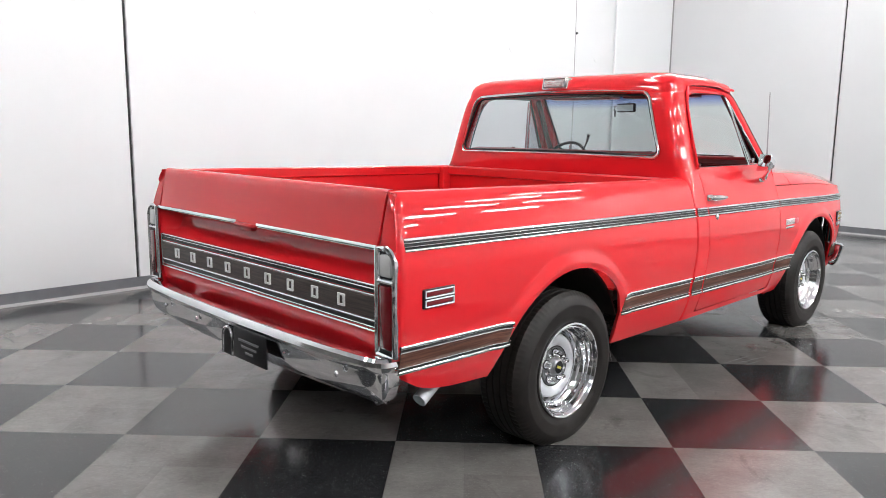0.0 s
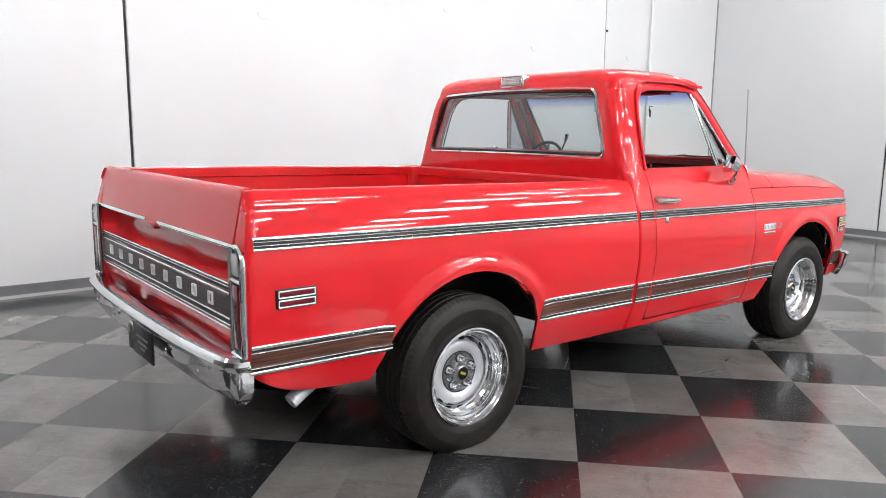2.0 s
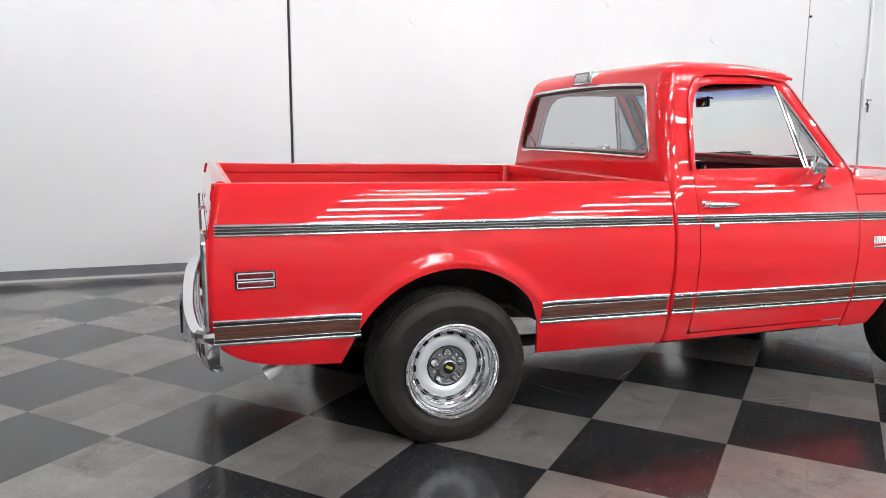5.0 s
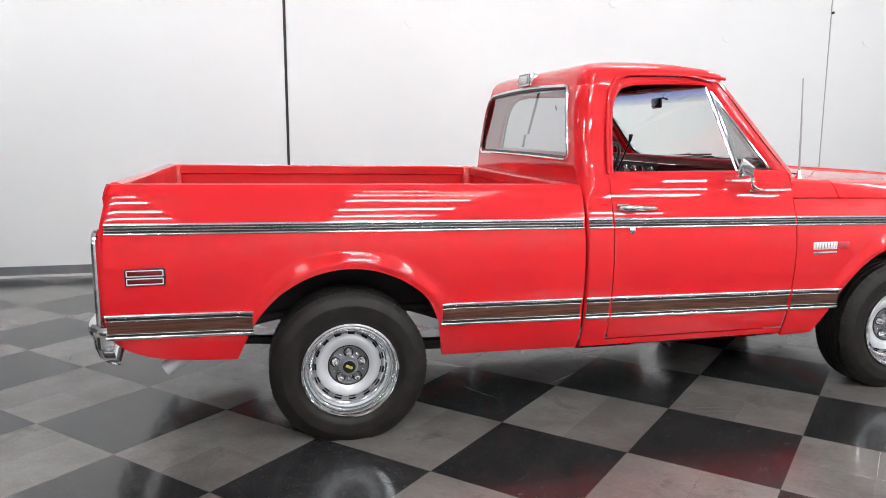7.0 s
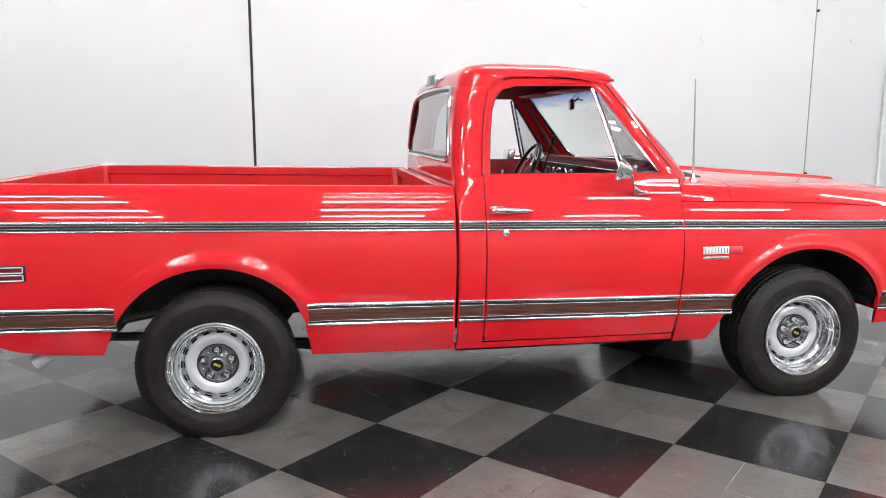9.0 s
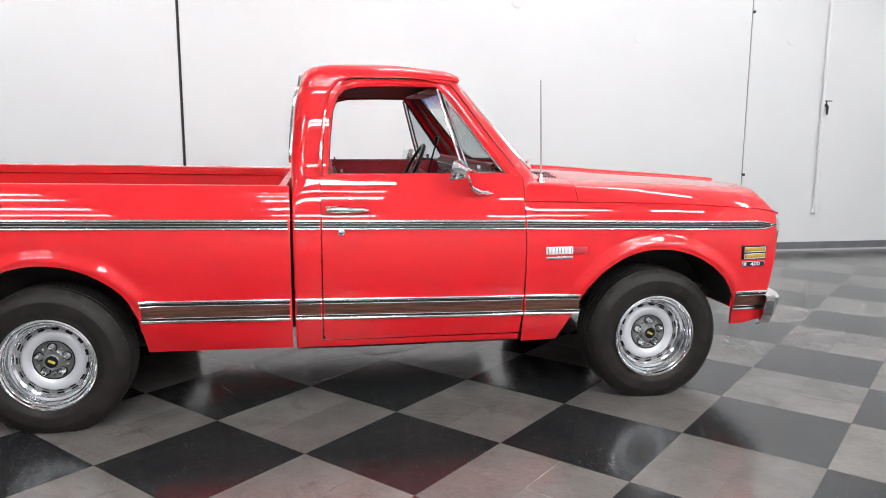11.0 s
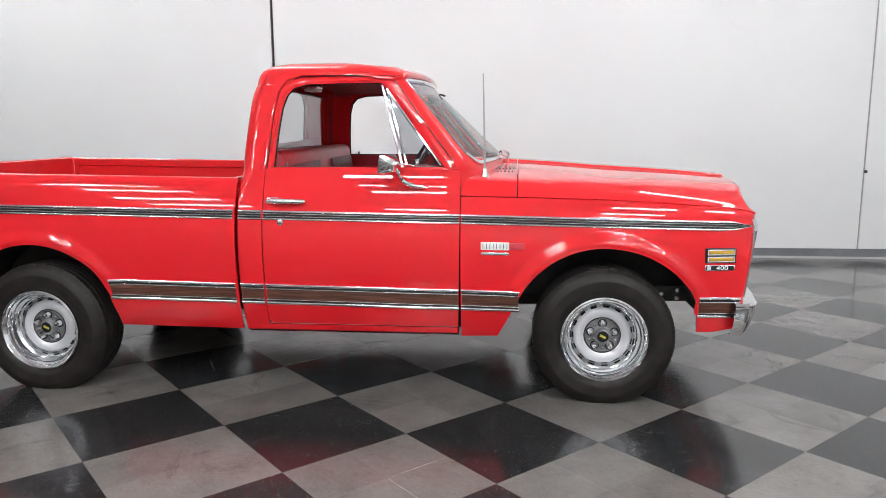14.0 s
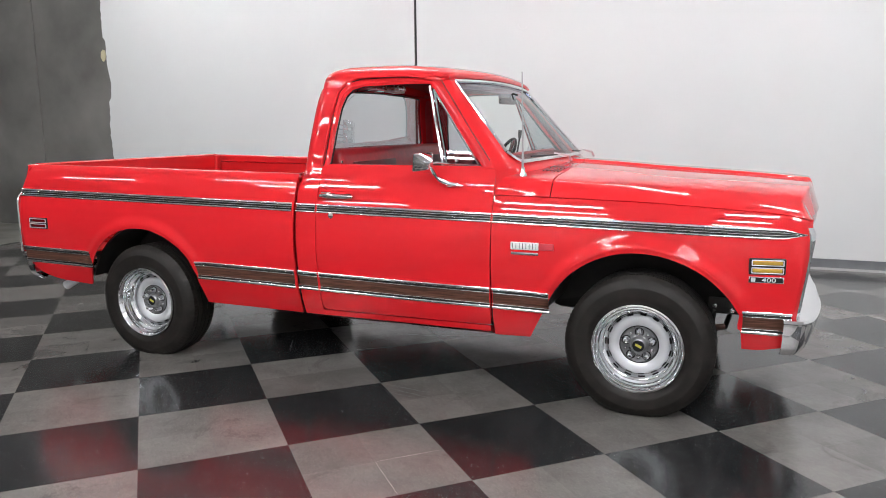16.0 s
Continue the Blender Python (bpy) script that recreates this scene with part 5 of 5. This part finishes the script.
    part("headlamp", Shape().revolve([(0.0, -0.02), (0.06, -0.016), (0.088, -0.004), (0.095, 0.02)], 24, pose(3.575, s * 0.66, 0.74, 0, 0, 90)), CLEAR_LENS, truck, "round headlamp")
rows = []
for y in np.linspace(-0.872, 0.872, 41):
    b = 0.058 * max(1 - (y / 0.74) ** 2, 0.0) - 0.03 * smooth01(0.72, 0.872, abs(y))
    dz = -0.012 * smooth01(0.76, 0.872, abs(y))
    rows.append([(3.56 + b, y, 0.962 + dz), (3.605 + b, y, 0.963 + dz), (3.632 + b, y, 0.957 + dz), (3.645 + b, y, 0.944 + dz), (3.645 + b, y, 0.928 + dz), (3.63 + b, y, 0.912 + dz), (3.59 + b, y, 0.912 + dz)])
part("header_panel", Shape().grid(rows).fan(rows[0]).fan(rows[-1]), PAINT, truck, "red header panel above the grille", sharp=50)
grille = part("grille", Shape().box(3.52, 3.55, -0.80, 0.80, 0.55, 0.915), BLACK, truck, "dark grille with bright bars", smooth=False)
for z in (0.56, 0.65, 0.74, 0.83, 0.91):
    part("grille_bar", Shape().tube([(3.565 + 0.045 * (z - 0.55) / 0.37, -0.80, z), (3.565 + 0.045 * (z - 0.55) / 0.37, 0.80, z)], 0.012, 8), CHROME, grille)
part("front_valance", rounded(3.50, 3.57, -0.86, 0.86, 0.40, 0.54, 0.01), PAINT, truck)
# aerial
an = part("aerial", Shape().tube([(2.328, -0.828, 1.155), (2.324, -0.823, 1.40), (2.318, -0.818, 1.63)], [0.0058, 0.0046, 0.0032], 8), AERIAL, truck, "thin steel radio aerial")
part("aerial_base", Shape().revolve([(0.0, -0.034), (0.010, -0.032), (0.013, -0.012), (0.020, 0.0), (0.022, 0.012)], 14, pose(2.328, -0.828, 1.135, -90, 0, 0)), CHROME, an)

# ---- underside ----
for s in (-1, 1):
    fr = [(-0.93, 0.43), (-0.5, 0.435), (-0.25, 0.49), (0.0, 0.54), (0.25, 0.49), (0.5, 0.40), (0.8, 0.37), (2.2, 0.38), (2.6, 0.46), (3.3, 0.48), (3.6, 0.46)]
    part("frame_rail", Shape().grid([[(x, s * y, z + d) for y, d in ((0.42, 0), (0.47, 0), (0.47, 0.12), (0.42, 0.12))] for x, z in fr], close_u=True), UNDER, truck, "black frame rail", smooth=False)
    part("rear_spring", Shape().tube([(-0.80, s * 0.50, 0.375), (-0.40, s * 0.50, 0.357), (0.0, s * 0.50, 0.320), (0.40, s * 0.50, 0.282), (0.75, s * 0.49, 0.275)], [0.028, 0.028, 0.034, 0.040, 0.040], 8, flat=0.8), UNDER, truck, "black rear spring arm")
part("floor_pan", Shape().box(1.12, 2.25, -0.86, 0.86, 0.42, 0.45), UNDER, truck, smooth=False)
part("fire_wall", Shape().box(2.25, 2.28, -0.85, 0.85, 0.42, 1.12), UNDER, truck, smooth=False)
part("rear_axle", Shape().tube([(0, -0.75, 0.333), (0, 0.75, 0.333)], 0.045, 12), UNDER, truck)
part("axle_casing", Shape().revolve([(0.0, -0.14), (0.08, -0.11), (0.13, 0.0), (0.08, 0.11), (0.0, 0.14)], 20, pose(0, 0, 0.333)), UNDER, truck)
part("front_axle", Shape().tube([(2.924, -0.75, 0.30), (2.924, 0.75, 0.30)], 0.05, 10), UNDER, truck)
part("drive_shaft", Shape().tube([(0.1, 0, 0.35), (2.0, 0, 0.45)], 0.035, 10), UNDER, truck)
part("engine_sump", rounded(2.35, 3.25, -0.28, 0.28, 0.33, 0.75, 0.05), UNDER, truck)
part("front_link", Shape().tube([(3.02, -0.70, 0.345), (3.20, -0.66, 0.385), (3.30, -0.64, 0.40)], 0.014, 8), RUST, truck, "rusty red steering link")
for s in (-1, 1):
    bracket = part("bumper_bracket", rounded(3.22, 3.50, min(s * 0.62, s * 0.64), max(s * 0.62, s * 0.64), 0.46, 0.54, 0.006), UNDER, truck, "black bumper bracket behind the wheel arch")
    for x, z in ((3.25, 0.50), (3.33, 0.48), (3.33, 0.52)):
        part("bolt_head", Shape().revolve([(0.0, -0.010), (0.010, -0.009), (0.012, 0.0)], 8, pose(x, s * 0.641, z, 0, 0, 0 if s < 0 else 180)), STAINLESS, bracket)
    part("sway_bar", Shape().tube([(2.98, s * 0.66, 0.40), (3.24, s * 0.66, 0.385), (3.30, s * 0.60, 0.385), (3.32, s * 0.30, 0.385)], 0.013, 8), UNDER, truck, "black sway bar end")
    part("bar_link", Shape().tube([(3.24, s * 0.66, 0.37), (3.25, s * 0.655, 0.48)], 0.009, 8), UNDER, truck)
    part("arch_apron", Shape().grid([[(x, s * y, z) for y in (0.56, 0.845)] for x, z in ((3.405, 0.60), (3.40, 0.52), (3.38, 0.46))]), UNDER, truck, "dark splash apron", thick=0.006, outward=(-1, 0, 0))
part("spare_cross", rounded(-0.88, -0.80, -0.86, 0.86, 0.50, 0.58, 0.01), UNDER, truck)
ex = part("exhaust", Shape().tube([(0.9, -0.55, 0.36), (0.45, -0.56, 0.50), (-0.1, -0.60, 0.54), (-0.45, -0.72, 0.50), (-0.64, -0.848, 0.43), (-0.71, -0.858, 0.394)], 0.022, 12, caps=False), UNDER, truck, "dark exhaust pipe with bright tip")
part("exhaust_tip", Shape().tube([(-0.665, -0.852, 0.418), (-0.73, -0.860, 0.384), (-0.785, -0.866, 0.352)], 0.029, 18, caps=False), SATIN, ex, "polished exhaust tip", thick=0.003)

# ---- wheels ----
TYRE = [(0.205, 0.085), (0.212, 0.108), (0.225, 0.119), (0.241, 0.1250), (0.2465, 0.1268), (0.253, 0.1272), (0.275, 0.1283), (0.288, 0.1276), (0.2925, 0.1278), (0.297, 0.1262), (0.304, 0.1235), (0.322, 0.116), (0.338, 0.103), (0.345, 0.092)]
tread = []
for k in range(5):
    c = 0.074 - k * 0.037
    tread += [(0.349, c + 0.0145), (0.350, c), (0.349, c - 0.0145)]
    if k < 4:
        tread += [(0.3415, c - 0.0165), (0.3415, c - 0.0205)]
PROFILE = TYRE + tread + [(r, -o) for r, o in reversed(TYRE)]


def tyre_mesh(cz):
    n = 270
    rows = []
    for i in range(n):
        a = math.tau * i / n
        row = []
        for r, o in PROFILE:
            rr = r
            if r > 0.334 and abs(o) > 0.055 and i % 3 == 0:
                rr -= 0.0028
            p = [rr * math.cos(a), o, rr * math.sin(a)]
            if p[2] < -cz + 0.001:
                p[2] = -cz + 0.001
            row.append(p)
        rows.append(row)
    return Shape().grid(rows, close_v=True)


def wheel(x, s, cz, out):
    m = pose(x, s * out, cz, 0, 0, 0 if s < 0 else 180)
    # the outer face looks along -y in the wheel's own frame
    w = part("wheel", Shape().revolve([(0.206, -0.088), (0.196, -0.086), (0.185, -0.06), (0.180, 0.06), (0.205, 0.10)], 60), STAINLESS, truck, "steel rally wheel with a chrome trim ring")
    w.matrix_local = m
    part("tyre", tyre_mesh(cz), RUBBER, w, "black road tyre with worn sidewall", sharp=30)
    part("trim_ring", Shape().revolve([(0.2145, -0.108), (0.217, -0.116), (0.2135, -0.1235), (0.206, -0.1255), (0.2015, -0.121), (0.199, -0.112), (0.196, -0.109), (0.192, -0.110), (0.189, -0.106), (0.187, -0.092), (0.184, -0.086), (0.180, -0.086), (0.177, -0.080), (0.174, -0.062), (0.169, -0.056), (0.164, -0.054), (0.160, -0.044), (0.155, -0.034)], 72), CHROME, w, "polished trim ring", sharp=50)
    part("disc", Shape().revolve([(0.170, -0.020), (0.158, -0.024), (0.150, -0.028), (0.143, -0.036), (0.137, -0.044), (0.129, -0.0475), (0.117, -0.0475), (0.103, -0.044), (0.093, -0.036), (0.088, -0.030), (0.05, -0.026)], 72), SATIN, w, "silver painted wheel disc")
    # slots are black patches on the closed disc, standing in for shaded openings
    for k in range(15):
        a = math.tau * (k + 0.5) / 15
        part("slot", Shape().revolve([(0.1525, -0.0255), (0.1515, -0.0285), (0.147, -0.0332), (0.1432, -0.0372), (0.1425, -0.034)], 5, None, a - 0.10, a + 0.10), BLACK, w)
    part("hub_cap", Shape().revolve([(0.089, -0.028), (0.088, -0.036), (0.084, -0.040), (0.080, -0.038), (0.050, -0.040), (0.042, -0.044), (0.037, -0.058), (0.033, -0.064), (0.028, -0.066)], 48), HUB, w, "grey metal centre plate")
    # The shaded gap round the plate is a raised black ring.
    part("plate_shade_ring", Shape().revolve([(0.0885, -0.030), (0.0890, -0.0375), (0.0925, -0.0375), (0.0935, -0.034)], 48), BLACK, w, "black ring standing in for the shaded gap round the centre plate")
    part("cap_centre", Shape().revolve([(0.0, -0.0655), (0.028, -0.0655), (0.029, -0.062)], 32), BLACK, w, "black cap centre")
    part("cap_emblem", rounded(-0.016, 0.016, -0.0675, -0.065, -0.006, 0.006, 0.001, 1, pose(0, 0, 0, 0, 25, 0)), GOLD, w, "plain gold emblem bar")
    for k in range(5):
        a = math.tau * (k + 0.25) / 5
        part("lug_nut", Shape().revolve([(0.0, -0.074), (0.008, -0.072), (0.0135, -0.064), (0.014, -0.050), (0.0185, -0.045), (0.019, -0.036)], 16, pose(0.062 * math.cos(a), 0, 0.062 * math.sin(a))), CHROME, w, "domed chrome lug nut")
        # A black ring gives the dark of the recess round each nut.
        part("nut_shade_ring", Shape().revolve([(0.016, -0.0415), (0.0225, -0.0415), (0.0235, -0.036)], 16, pose(0.062 * math.cos(a), 0, 0.062 * math.sin(a))), BLACK, w, "black ring standing in for the shaded recess round the nut")
        a += math.pi / 5
        part("rivet", Shape().revolve([(0.0, -0.050), (0.005, -0.049), (0.0075, -0.044), (0.008, -0.036)], 12, pose(0.066 * math.cos(a), 0, 0.066 * math.sin(a))), CHROME, w)
    part("brake_drum", Shape().revolve([(0.0, -0.03), (0.15, -0.03), (0.155, 0.05), (0.0, 0.06)], 32), UNDER, w)
    return w


for x, cz, out in ((REAR_AXLE - 0.002, 0.325, 0.868), (FRONT_AXLE, 0.333, 0.832)):
    for s in (-1, 1):
        wheel(x, s, cz, out)

# ---- inside the cab ----
seat = part("bench_seat", rounded(1.30, 1.80, -0.80, 0.80, 0.60, 0.84, 0.06, 4), VINYL, truck, "red vinyl bench seat")
back = rounded(0, 0.15, -0.79, 0.79, 0, 0.485, 0.05, 4, pose(1.20, 0, 0.76, 0, -8, 0))
part("seat_back", back, VINYL, seat, "red seat back with darker inserts")
for y in (-0.42, 0.42):
    part("insert", rounded(0.155, 0.168, y - 0.27, y + 0.27, 0.06, 0.40, 0.006, 2, pose(1.20, 0, 0.76, 0, -8, 0)), DARK_RED, seat, "dark red seat insert")
dash = Shape()
sect = [(2.26, 1.165), (2.20, 1.195), (2.12, 1.205), (2.07, 1.195), (2.055, 1.165), (2.075, 1.10), (2.09, 1.02), (2.12, 0.94), (2.26, 0.93)]
dash.grid([[(x, y, z) for x, z in sect] for y in np.linspace(-0.84, 0.84, 9)])
dsh = part("dashboard", dash, DARK_RED, truck, "dark red padded dashboard", outward=(-1, 0, 0.3))
part("gauge_panel", rounded(2.050, 2.07, 0.10, 0.72, 1.045, 1.155, 0.01), BLACK, dsh, "black gauge panel")
for k in range(5):
    y = 0.18 + k * 0.115
    part("gauge", Shape().revolve([(0.0, -0.004), (0.036, -0.004), (0.040, -0.012), (0.043, 0.0)], 20, pose(2.05, y, 1.10, 0, 0, -90)), STAINLESS, dsh, "round gauge with bright rim")
part("glove_box", rounded(2.058, 2.075, -0.62, -0.20, 1.02, 1.13, 0.01), DARK_RED, dsh)
for k in range(3):
    part("knob", Shape().revolve([(0.0, -0.03), (0.012, -0.028), (0.014, 0.0)], 12, pose(2.052, 0.02 - 0.06 * k, 1.075, 0, 0, -90)), CHROME, dsh)
part("dash_trim", Shape().tube([(2.048, -0.80, 1.165), (2.048, 0.80, 1.165)], 0.004, 6), CHROME, dsh)
SW = pose(1.82, 0.43, 1.125, 0, -62, 0)
ring = [SW @ Vector((0.182 * math.cos(a), 0.182 * math.sin(a), 0)) for a in np.linspace(0, math.tau, 49)]
sw = part("steering_wheel", Shape().tube(ring, 0.011, 10, caps=False), BLACK, truck, "thin black steering wheel")
for a in (0, math.pi):
    part("spoke", Shape().tube([SW @ Vector((0, 0, -0.03)), SW @ Vector((0.1 * math.sin(a + 1.57), 0.1 * math.cos(a + 1.57), -0.02)), SW @ Vector((0.178 * math.sin(a + 1.57), 0.178 * math.cos(a + 1.57), 0))], 0.012, 8, flat=0.5), CHROME, sw)
part("horn_ring", Shape().tube([SW @ Vector((0.11 * math.cos(a), 0.11 * math.sin(a), -0.012)) for a in np.linspace(0, math.tau, 33)], 0.005, 8, caps=False), CHROME, sw, "chrome horn ring")
part("horn_cap", Shape().revolve([(0.0, 0.02), (0.04, 0.01), (0.05, -0.02)], 20, SW @ pose(0, 0, -0.02, 90, 0, 0)), DARK_RED, sw)
part("column", Shape().tube([SW @ Vector((0, 0, -0.03)), (2.10, 0.43, 0.985)], 0.032, 12), DARK_RED, sw)
part("shift_lever", Shape().tube([(1.93, 0.43, 1.08), (1.95, 0.37, 1.20), (1.978, 0.336, 1.31)], 0.006, 8), BLACK, sw)
part("shift_knob", Shape().tube([(1.974, 0.340, 1.295), (1.98, 0.334, 1.345)], [0.009, 0.014], 10), BLACK, sw)
# Added dark red bars imitate the shade on the inner pillars.
for s in (-1, 1):
    part("pillar_shade", Shape().tube([(2.195, s * 0.815, 1.17), (2.066, s * 0.787, 1.34), (1.928, s * 0.742, 1.52), (1.872, s * 0.727, 1.59)], 0.019, 10), DARK_RED, truck, "dark red bar that darkens the shaded inside of the pillar")
part("dash_pad", Shape().tube([(2.085, -0.80, 1.203), (2.085, 0.80, 1.203)], 0.014, 10), VINYL, dsh, "red padded dash top edge")
RV = pose(1.985, 0.03, 1.5325, 0, -3, -15)
rv = part("rear_view_mirror", rounded(-0.012, 0.010, -0.088, 0.088, -0.031, 0.031, 0.010, 3, RV), BLACK, truck, "black rear-view mirror on the windscreen")
part("mirror_glass", rounded(-0.0145, -0.0115, -0.080, 0.080, -0.023, 0.023, 0.001, 1, RV), MIRROR, rv)
part("stem", Shape().tube([(1.995, 0.04, 1.545), (2.02, 0.03, 1.565), (2.05, 0.02, 1.555)], 0.006, 8), BLACK, rv)
for y in (-0.3, 0.3):
    part("sun_visor", rounded(1.80, 1.93, y - 0.25, y + 0.25, 1.588, 1.602, 0.006), VINYL, truck)
dome = part("dome_lamp", rounded(1.195, 1.285, -0.085, 0.085, 1.600, 1.632, 0.012, 3), STAINLESS, truck, "white dome lamp above the rear window, unlit")
part("lens", rounded(1.203, 1.277, -0.075, 0.075, 1.586, 1.602, 0.007, 2), EMBLEM, dome, "white plastic lens")
part("carpet", Shape().box(1.14, 2.24, -0.84, 0.84, 0.452, 0.47), CARPET, truck, smooth=False)

# ---- the tiled floor ----
TILE = 0.3048
floor = tagged(part("floor", Shape().box(WX0 - 0.2, WX1 + 0.2, WY0 - 0.2, WY1 + 0.2, -0.2, -0.004), SLAB, None,
                    "glossy black and grey checkered vinyl tile floor", smooth=False), category="floor", kind="structure")
floor.matrix_world = HALL
INV = HALL.inverted()
APRON_X = -4.95
part("apron", Shape().box(WX0, APRON_X - 0.02, WY0, WY1 + 0.02, -0.004, -0.001), APRON, floor, "bare worn concrete floor strip", smooth=False)
part("edge_strip", rounded(APRON_X - 0.03, APRON_X + 0.02, WY0, WY1, -0.004, 0.004, 0.002, 1), SLAB, floor, "dark strip at the end of the tiles", smooth=False)


def tile_verts(cx, cy):
    h, c = TILE / 2, 0.00015
    top = [(cx + sx * (h - c), cy + sy * (h - c), 0.0) for sx, sy in ((-1, -1), (1, -1), (1, 1), (-1, 1))]
    low = [(cx + sx * h, cy + sy * h, -0.0005) for sx, sy in ((-1, -1), (1, -1), (1, 1), (-1, 1))]
    return low + top


TILE_FACES = [(4, 5, 6, 7), (0, 1, 5, 4), (1, 2, 6, 5), (2, 3, 7, 6), (3, 0, 4, 7)]
tile_data = []
for name, material in (("black_tile", TILE_DARK), ("grey_tile", TILE_GREY)):
    me = bpy.data.meshes.new(name)
    me.from_pydata(tile_verts(0, 0), [], TILE_FACES)
    me.materials.append(material)
    tile_data.append(me)
near, far = [], ([], [])
for i in range(-46, 60):
    for j in range(-40, 60):
        x, y = (i + 0.5) * TILE, (j + 0.5) * TILE
        q = INV @ Vector((x, y, 0))
        if not (APRON_X + 0.0 < q.x < WX1 + 0.12 and WY0 - 0.1 < q.y < WY1 + 0.12):
            continue
        kind = (i // 2 + j // 2) % 2
        d = max(abs(q.x - 1.6) / 3.3, abs(q.y + 1.35) / 1.05)
        near.append((d, x, y, kind))
near.sort()
for k, (d, x, y, kind) in enumerate(near):
    if k < 300:
        ob = new("tile", tile_data[kind])
        ob.location = (x, y, 0)
        ob.parent = floor
        ob.matrix_parent_inverse = INV
    else:
        far[kind].append((x, y))
for kind, (name, material) in enumerate((("black_tiles", TILE_DARK_FAR), ("grey_tiles", TILE_GREY_FAR))):
    vs, fs = [], []
    for x, y in far[kind]:
        b = len(vs)
        vs += tile_verts(x, y)
        fs += [tuple(b + a for a in f) for f in TILE_FACES]
    me = bpy.data.meshes.new(name)
    me.from_pydata(vs, [], fs)
    me.materials.append(material)
    ob = tagged(new(name, me), kind="stuff")
    ob.parent = floor
    ob.matrix_parent_inverse = INV


# scuffs and chipped edges, thin films on the tiles
SCUFF = mat("black_scuff", (0.02, 0.02, 0.02), 0.5)
grain(SCUFF, 60.0, 0.3, 0.6)
CHIP = mat("pale_chip", (0.34, 0.33, 0.31), 0.7)
mottle(CHIP, 80.0, (0.25, 0.24, 0.22), (0.40, 0.39, 0.37))
rng = random.Random(11)


def worn(name, p, q, width, material, label, n=14):
    a, b = Vector((*p, 0.0006)), Vector((*q, 0.0006))
    d = (b - a).normalized()
    side = Vector((-d.y, d.x, 0))
    rows = []
    for k in range(n + 1):
        t = k / n
        w = width * (0.25 + 0.75 * math.sin(math.pi * t)) * rng.uniform(0.3, 1.0)
        c = a + (b - a) * t + side * rng.uniform(-0.3, 0.3) * width
        rows.append([c - side * w / 2, c + side * w / 2])
    ob = part(name, Shape().grid(rows), material, floor, label, outward=(0, 0, 1), smooth=False)
    ob.matrix_parent_inverse = INV


worn("chipped_edge", (1.545, 3.355), (1.540, 3.64), 0.010, SCUFF, "chipped dark tile edge")
worn("chipped_edge", (1.555, 3.357), (1.83, 3.357), 0.003, SCUFF, "chipped dark tile edge")
worn("chipped_edge", (2.135, 3.962), (2.44, 3.960), 0.004, CHIP, "pale chipped tile edge")
worn("chipped_edge", (2.134, 3.965), (2.134, 4.262), 0.004, CHIP, "pale chipped tile edge")
worn("chipped_edge", (0.575, 4.27), (0.605, 4.52), 0.010, CHIP, "pale chipped tile edge")
for p, q in (((0.285, 4.543), (0.584, 5.051)), ((0.33, 4.66), (0.50, 4.90)), ((1.30, 4.27), (1.56, 4.445)), ((1.36, 4.255), (1.50, 4.36)), ((1.27, 4.30), (1.45, 4.44)),
             ((0.20, 3.976), (0.44, 3.92)), ((-1.35, 1.15), (-1.02, 1.38)), ((-1.30, 1.26), (-1.08, 1.40)), ((-0.20, 2.18), (0.12, 2.30))):
    worn("scuff_mark", p, q, 0.012, SCUFF, "black rubber scuff on the tiles")
